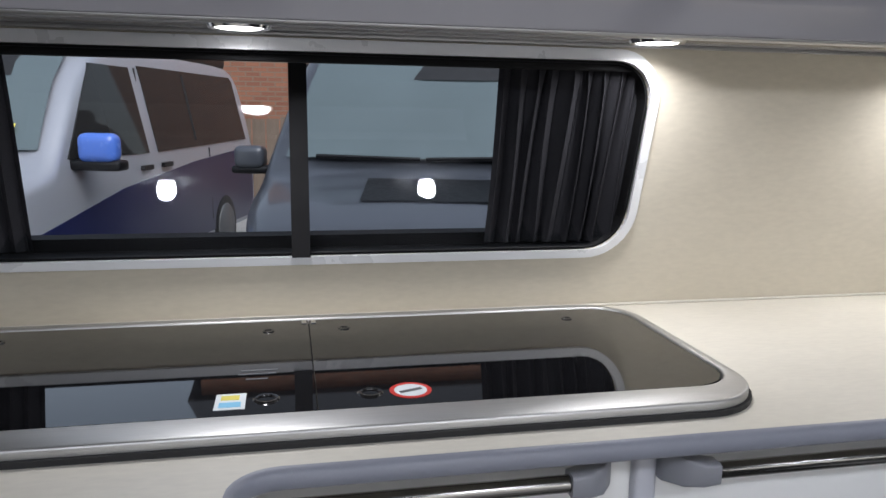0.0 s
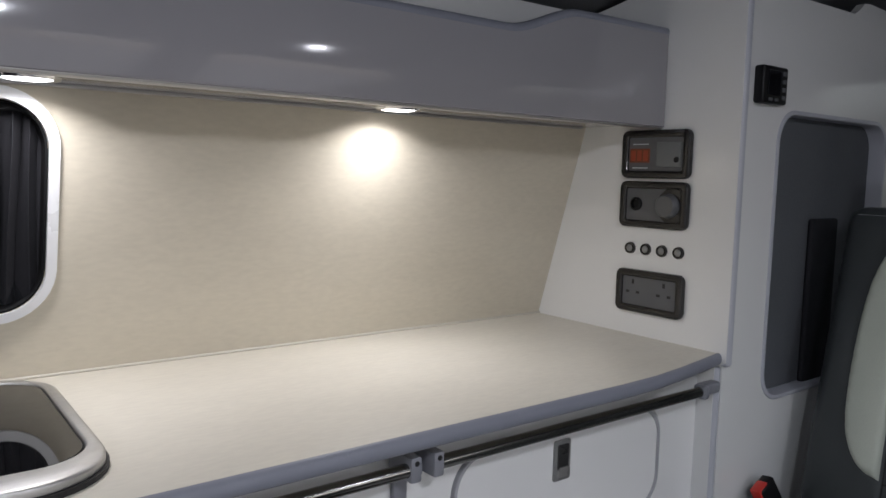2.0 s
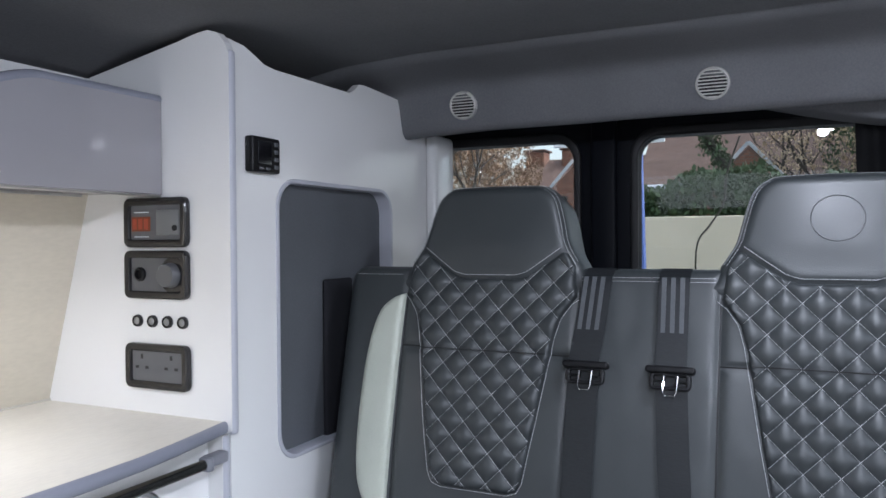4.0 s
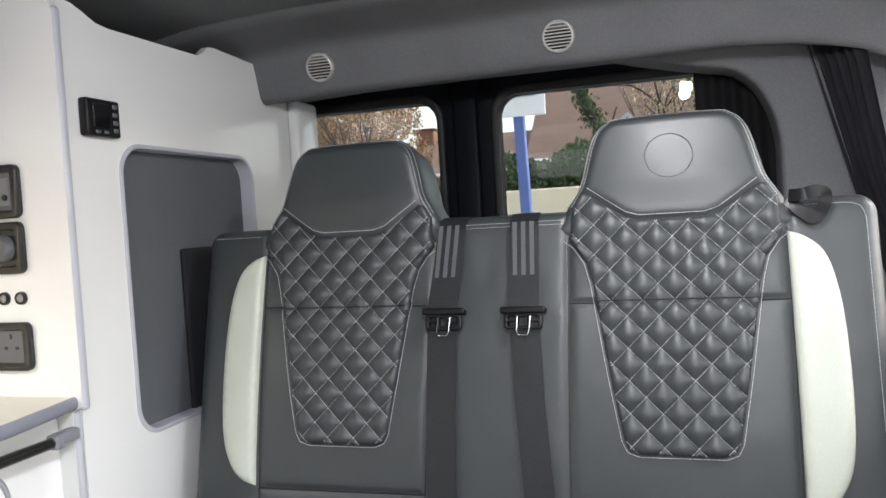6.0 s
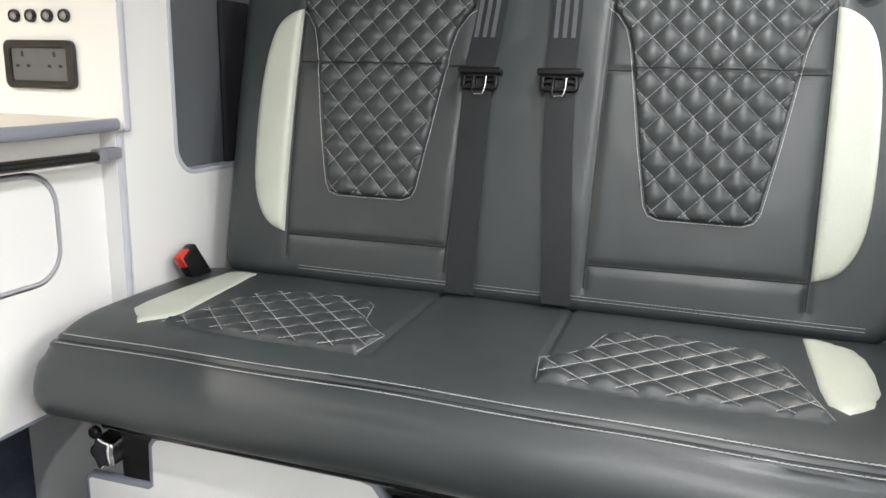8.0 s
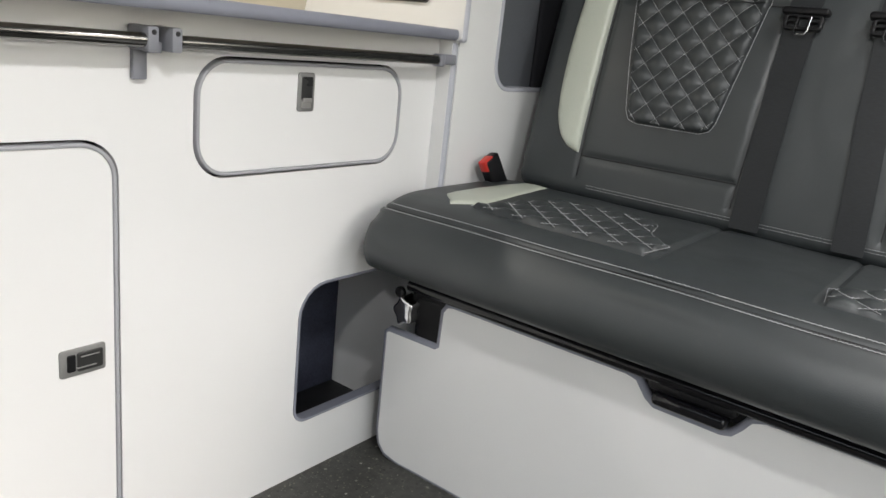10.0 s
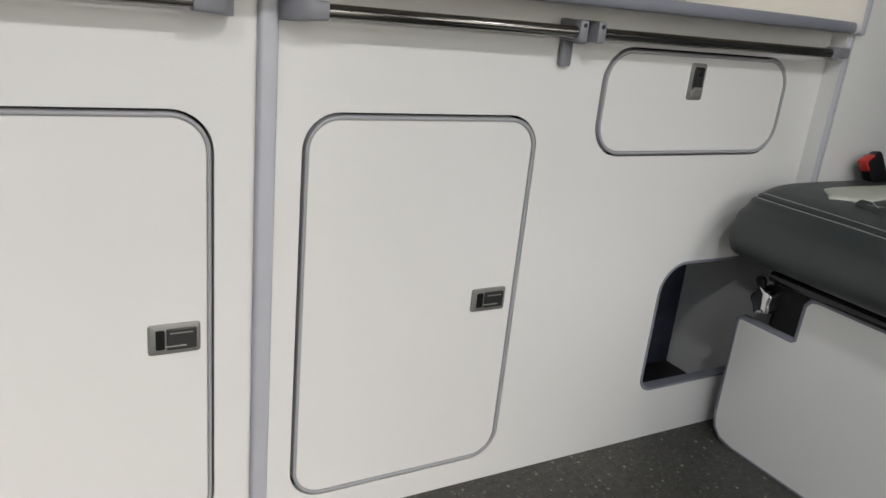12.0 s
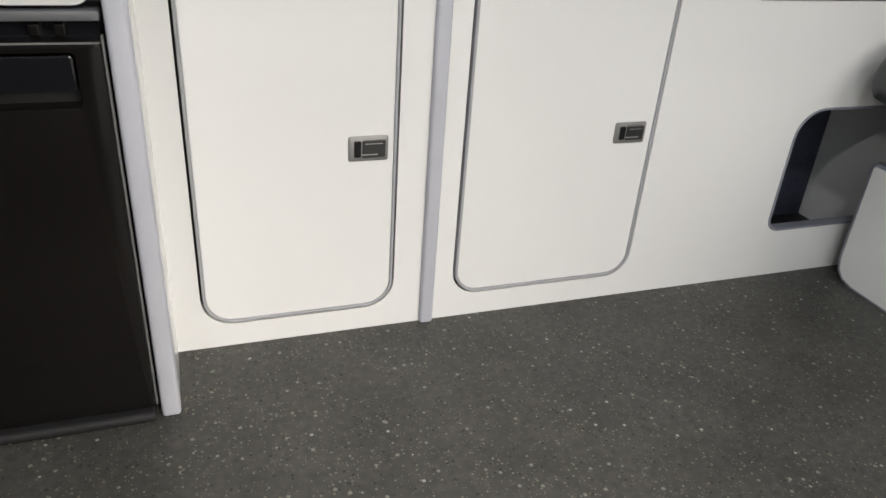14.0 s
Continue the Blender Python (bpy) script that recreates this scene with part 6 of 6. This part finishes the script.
def gabled_house(x, y0, y1, eave, ridge, label, wall_mat, long_roof, stacks=()):
    """A house seen from its gable, or, with long_roof, along its eaves."""
    t = thing("gabled_house", (x, (y0 + y1) / 2, GZ), label, "house", "houses behind the van")
    ym = (y0 + y1) / 2
    part("wall", box(x, x + 5, y0, y1, GZ, eave), wall_mat, t)
    if long_roof:
        part("roof", plate([(x - 0.4, eave - 0.1), (x + 2.5, ridge), (x + 5.4, eave - 0.1)], [], "y", y0 - 0.3, y1 + 0.3, place=lambda u, v, w: (u, w, v)), TILE, t, "brown tiled roof")
        part("gutter", tube([(x - 0.42, y0 - 0.3, eave - 0.1), (x - 0.42, y1 + 0.3, eave - 0.1)], 0.06, 8), PAPER, t, "white gutter")
        for cy in stacks:
            ch = part("chimney", box(x + 1.9, x + 2.5, cy - 0.28, cy + 0.28, eave, ridge + 0.20, 0.02, 1), BRICK, t, "brick chimney")
            part("chimney_cap", box(x + 1.84, x + 2.56, cy - 0.34, cy + 0.34, ridge + 0.20, ridge + 0.26, 0.02, 1), TILE, ch, "clay chimney cap")
    else:
        part("roof", plate([(y0 - 0.15, eave - 0.1), (y1 + 0.15, eave - 0.1), (ym, ridge)], [], "x", x + 0.3, x + 5.5), TILE, t, "clay tiled roof")
        part("gable", plate([(y0, eave - 0.01), (y1, eave - 0.01), (ym, ridge - 0.12)], [], "x", x + 0.01, x + 0.32), wall_mat, t)
        for sg in (y0 - 0.2, y1 + 0.2):
            part("bargeboard", tube([(x, sg, eave - 0.15), (x, ym, ridge + 0.05)], 0.05, 4), PAPER, t, "white bargeboard")
    w = min(0.45, (y1 - y0) * 0.2)
    for k in (-1, 1):
        part("window", box(x - 0.03, x + 0.03, ym + k * 1.7 * w - w * 0.8, ym + k * 1.7 * w + w * 0.8, eave - 1.3, eave - 0.35), CAR_GLASS, t)
    return t


gabled_house(20.0, 3.5, 6.7, 2.3, 3.5, "brick house with a low brown tiled roof and chimneys", BRICK, True, (5.65, 6.75))
gabled_house(20.4, -4.6, 3.1, 2.5, 4.7, "brick house with a long brown tiled roof", BRICK, True)
gabled_house(19.2, 0.20, 1.25, 2.66, 3.26, "small white-edged gable porch of the brick house", BRICK, False)
gabled_house(19.2, 4.42, 5.28, 2.55, 3.06, "small gable porch with white bargeboards on the brick house", BRICK, False)
gabled_house(24.0, 4.2, 6.2, 2.3, 3.35, "brick house with white bargeboards behind trees", BRICK, False)
gabled_house(24.0, -11.0, -4.0, 1.8, 4.0, "brick house with a tiled roof and white bargeboards", BRICK, False)
hedge_bm = bmesh.new()
rnd = random.Random(11)
for _ in range(30000):
    y = rnd.uniform(-9, 2.9)
    top = 2.25 + 0.14 * math.sin(2.1 * y) + 0.09 * math.sin(5.3 * y)
    c = Vector((15 + rnd.uniform(-0.5, 0.5), y, GZ + (top - GZ) * math.sqrt(rnd.random())))
    q = Euler([rnd.uniform(0, 6.28) for _ in range(3)]).to_matrix()
    s = 0.06 * rnd.uniform(0.6, 1.4)
    hedge_bm.faces.new([hedge_bm.verts.new(c + q @ Vector(v)) for v in ((-s, 0, 0), (0, -s * 0.6, 0), (s, 0, 0), (0, s * 0.6, 0))])
hedge = part("hedge", hedge_bm, LEAF)
tagged(hedge, "clipped green hedge along the road", "hedge", kind="stuff")
yard_wall = part("yard_wall", box(12.0, 12.2, -14, 14, GZ, 1.42, 0.02, 2), CREAM_WALL)
tagged(yard_wall, "cream rendered wall behind the van", "wall")
stem = twigs((11.6, 0.5, GZ), 1.2, 7, 3)
tube(smooth_line([Vector((11.6, 1.00, GZ)), Vector((11.62, 1.03, 0.91)), Vector((11.6, 0.84, 1.28)), Vector((11.6, 0.66, 1.58)), Vector((11.65, 0.62, 2.0)), Vector((11.6, 0.45, 2.5))], 6), 0.013, 6, bm=stem)
shrub = part("shrub", stem, BARK)
tagged(shrub, "bare dark shrub before the cream wall", "shrub")
BOARD_WHITE = mat("white_board_paint", (0.85, 0.85, 0.83), 0.5, vary=0.03)
FADED = mat("faded_grey_print", (0.45, 0.46, 0.48), 0.6, vary=0.1)
sign = thing("sign_board", (9.0, 1.3, GZ), "white board on a blue post", "sign")
post_bm = box(8.96, 9.08, 1.24, 1.36, GZ, 2.6, 0.02, 2)
bmesh.ops.rotate(post_bm, verts=post_bm.verts[:], cent=(9, 1.3, GZ), matrix=Matrix.Rotation(radians(-1.5), 3, "X"))
part("post", post_bm, SIGN_BLUE, sign, "blue painted post")
part("board", box(8.94, 8.98, 1.05, 2.3, 2.15, 2.75, 0.01, 2), BOARD_WHITE, sign, "white sign board")
for k in range(3):
    part("board_marking", box(8.930, 8.938, 1.15, 2.0 - 0.2 * k, 2.36 + 0.12 * k, 2.40 + 0.12 * k), FADED, sign)
BROWN = mat("brown_leaf", (0.30, 0.19, 0.11), 0.8, vary=0.4, scale=2, fine=0.3, fine_scale=20)
ivy_tree = thing("tree", (16.8, 0.6, GZ), "slanting ivy-grown trunk before the houses", "tree", "trees behind the van")
lean_line = smooth_line([Vector((16.8, 0.55, GZ)), Vector((16.8, 0.60, 1.2)), Vector((16.8, 0.76, 2.1)), Vector((16.8, 1.12, 2.7)), Vector((16.8, 1.40, 3.2)), Vector((16.8, 1.60, 3.9)), Vector((16.9, 1.75, 5.4))], 6)
part("trunk", tube(lean_line, 0.10, 8), BARK, ivy_tree, "slanting trunk", smooth=60)
ivy = bmesh.new()
rnd = random.Random(17)
for p in lean_line[8:]:
    for _ in range(60):
        c = p + Vector([rnd.gauss(0, 0.10) for _ in range(3)])
        q = Euler([rnd.uniform(0, 6.28) for _ in range(3)]).to_matrix()
        ivy.faces.new([ivy.verts.new(c + q @ Vector(v)) for v in ((-0.05, 0, 0), (0, -0.03, 0), (0.05, 0, 0), (0, 0.03, 0))])
part("ivy", ivy, LEAF, ivy_tree, "dark green ivy leaves")
tree(16.6, 6.9, 5.2, 0.10, 31, BROWN, 1500)
tree(18.4, 7.1, 4.8, 0.10, 37, BROWN, 6000)
tree(18.0, -2.4, 5.0, 0.12, 33, LEAF, 6000)
tree(18.6, -1.4, 6.4, 0.14, 2, AUTUMN, 4000)
tree(19.0, 9.0, 9.0, 0.24, 5, BROWN, 11000)
tree(19.0, -2.6, 9.0, 0.26, 8, LEAF, 11000)
tree(21.0, 9.2, 9.0, 0.26, 12, AUTUMN, 11000)
tree(4.6, -2.6, 6.0, 0.18, 21, LEAF, 5000)
tree(6.8, -4.4, 7.0, 0.22, 23, LEAF, 5000)
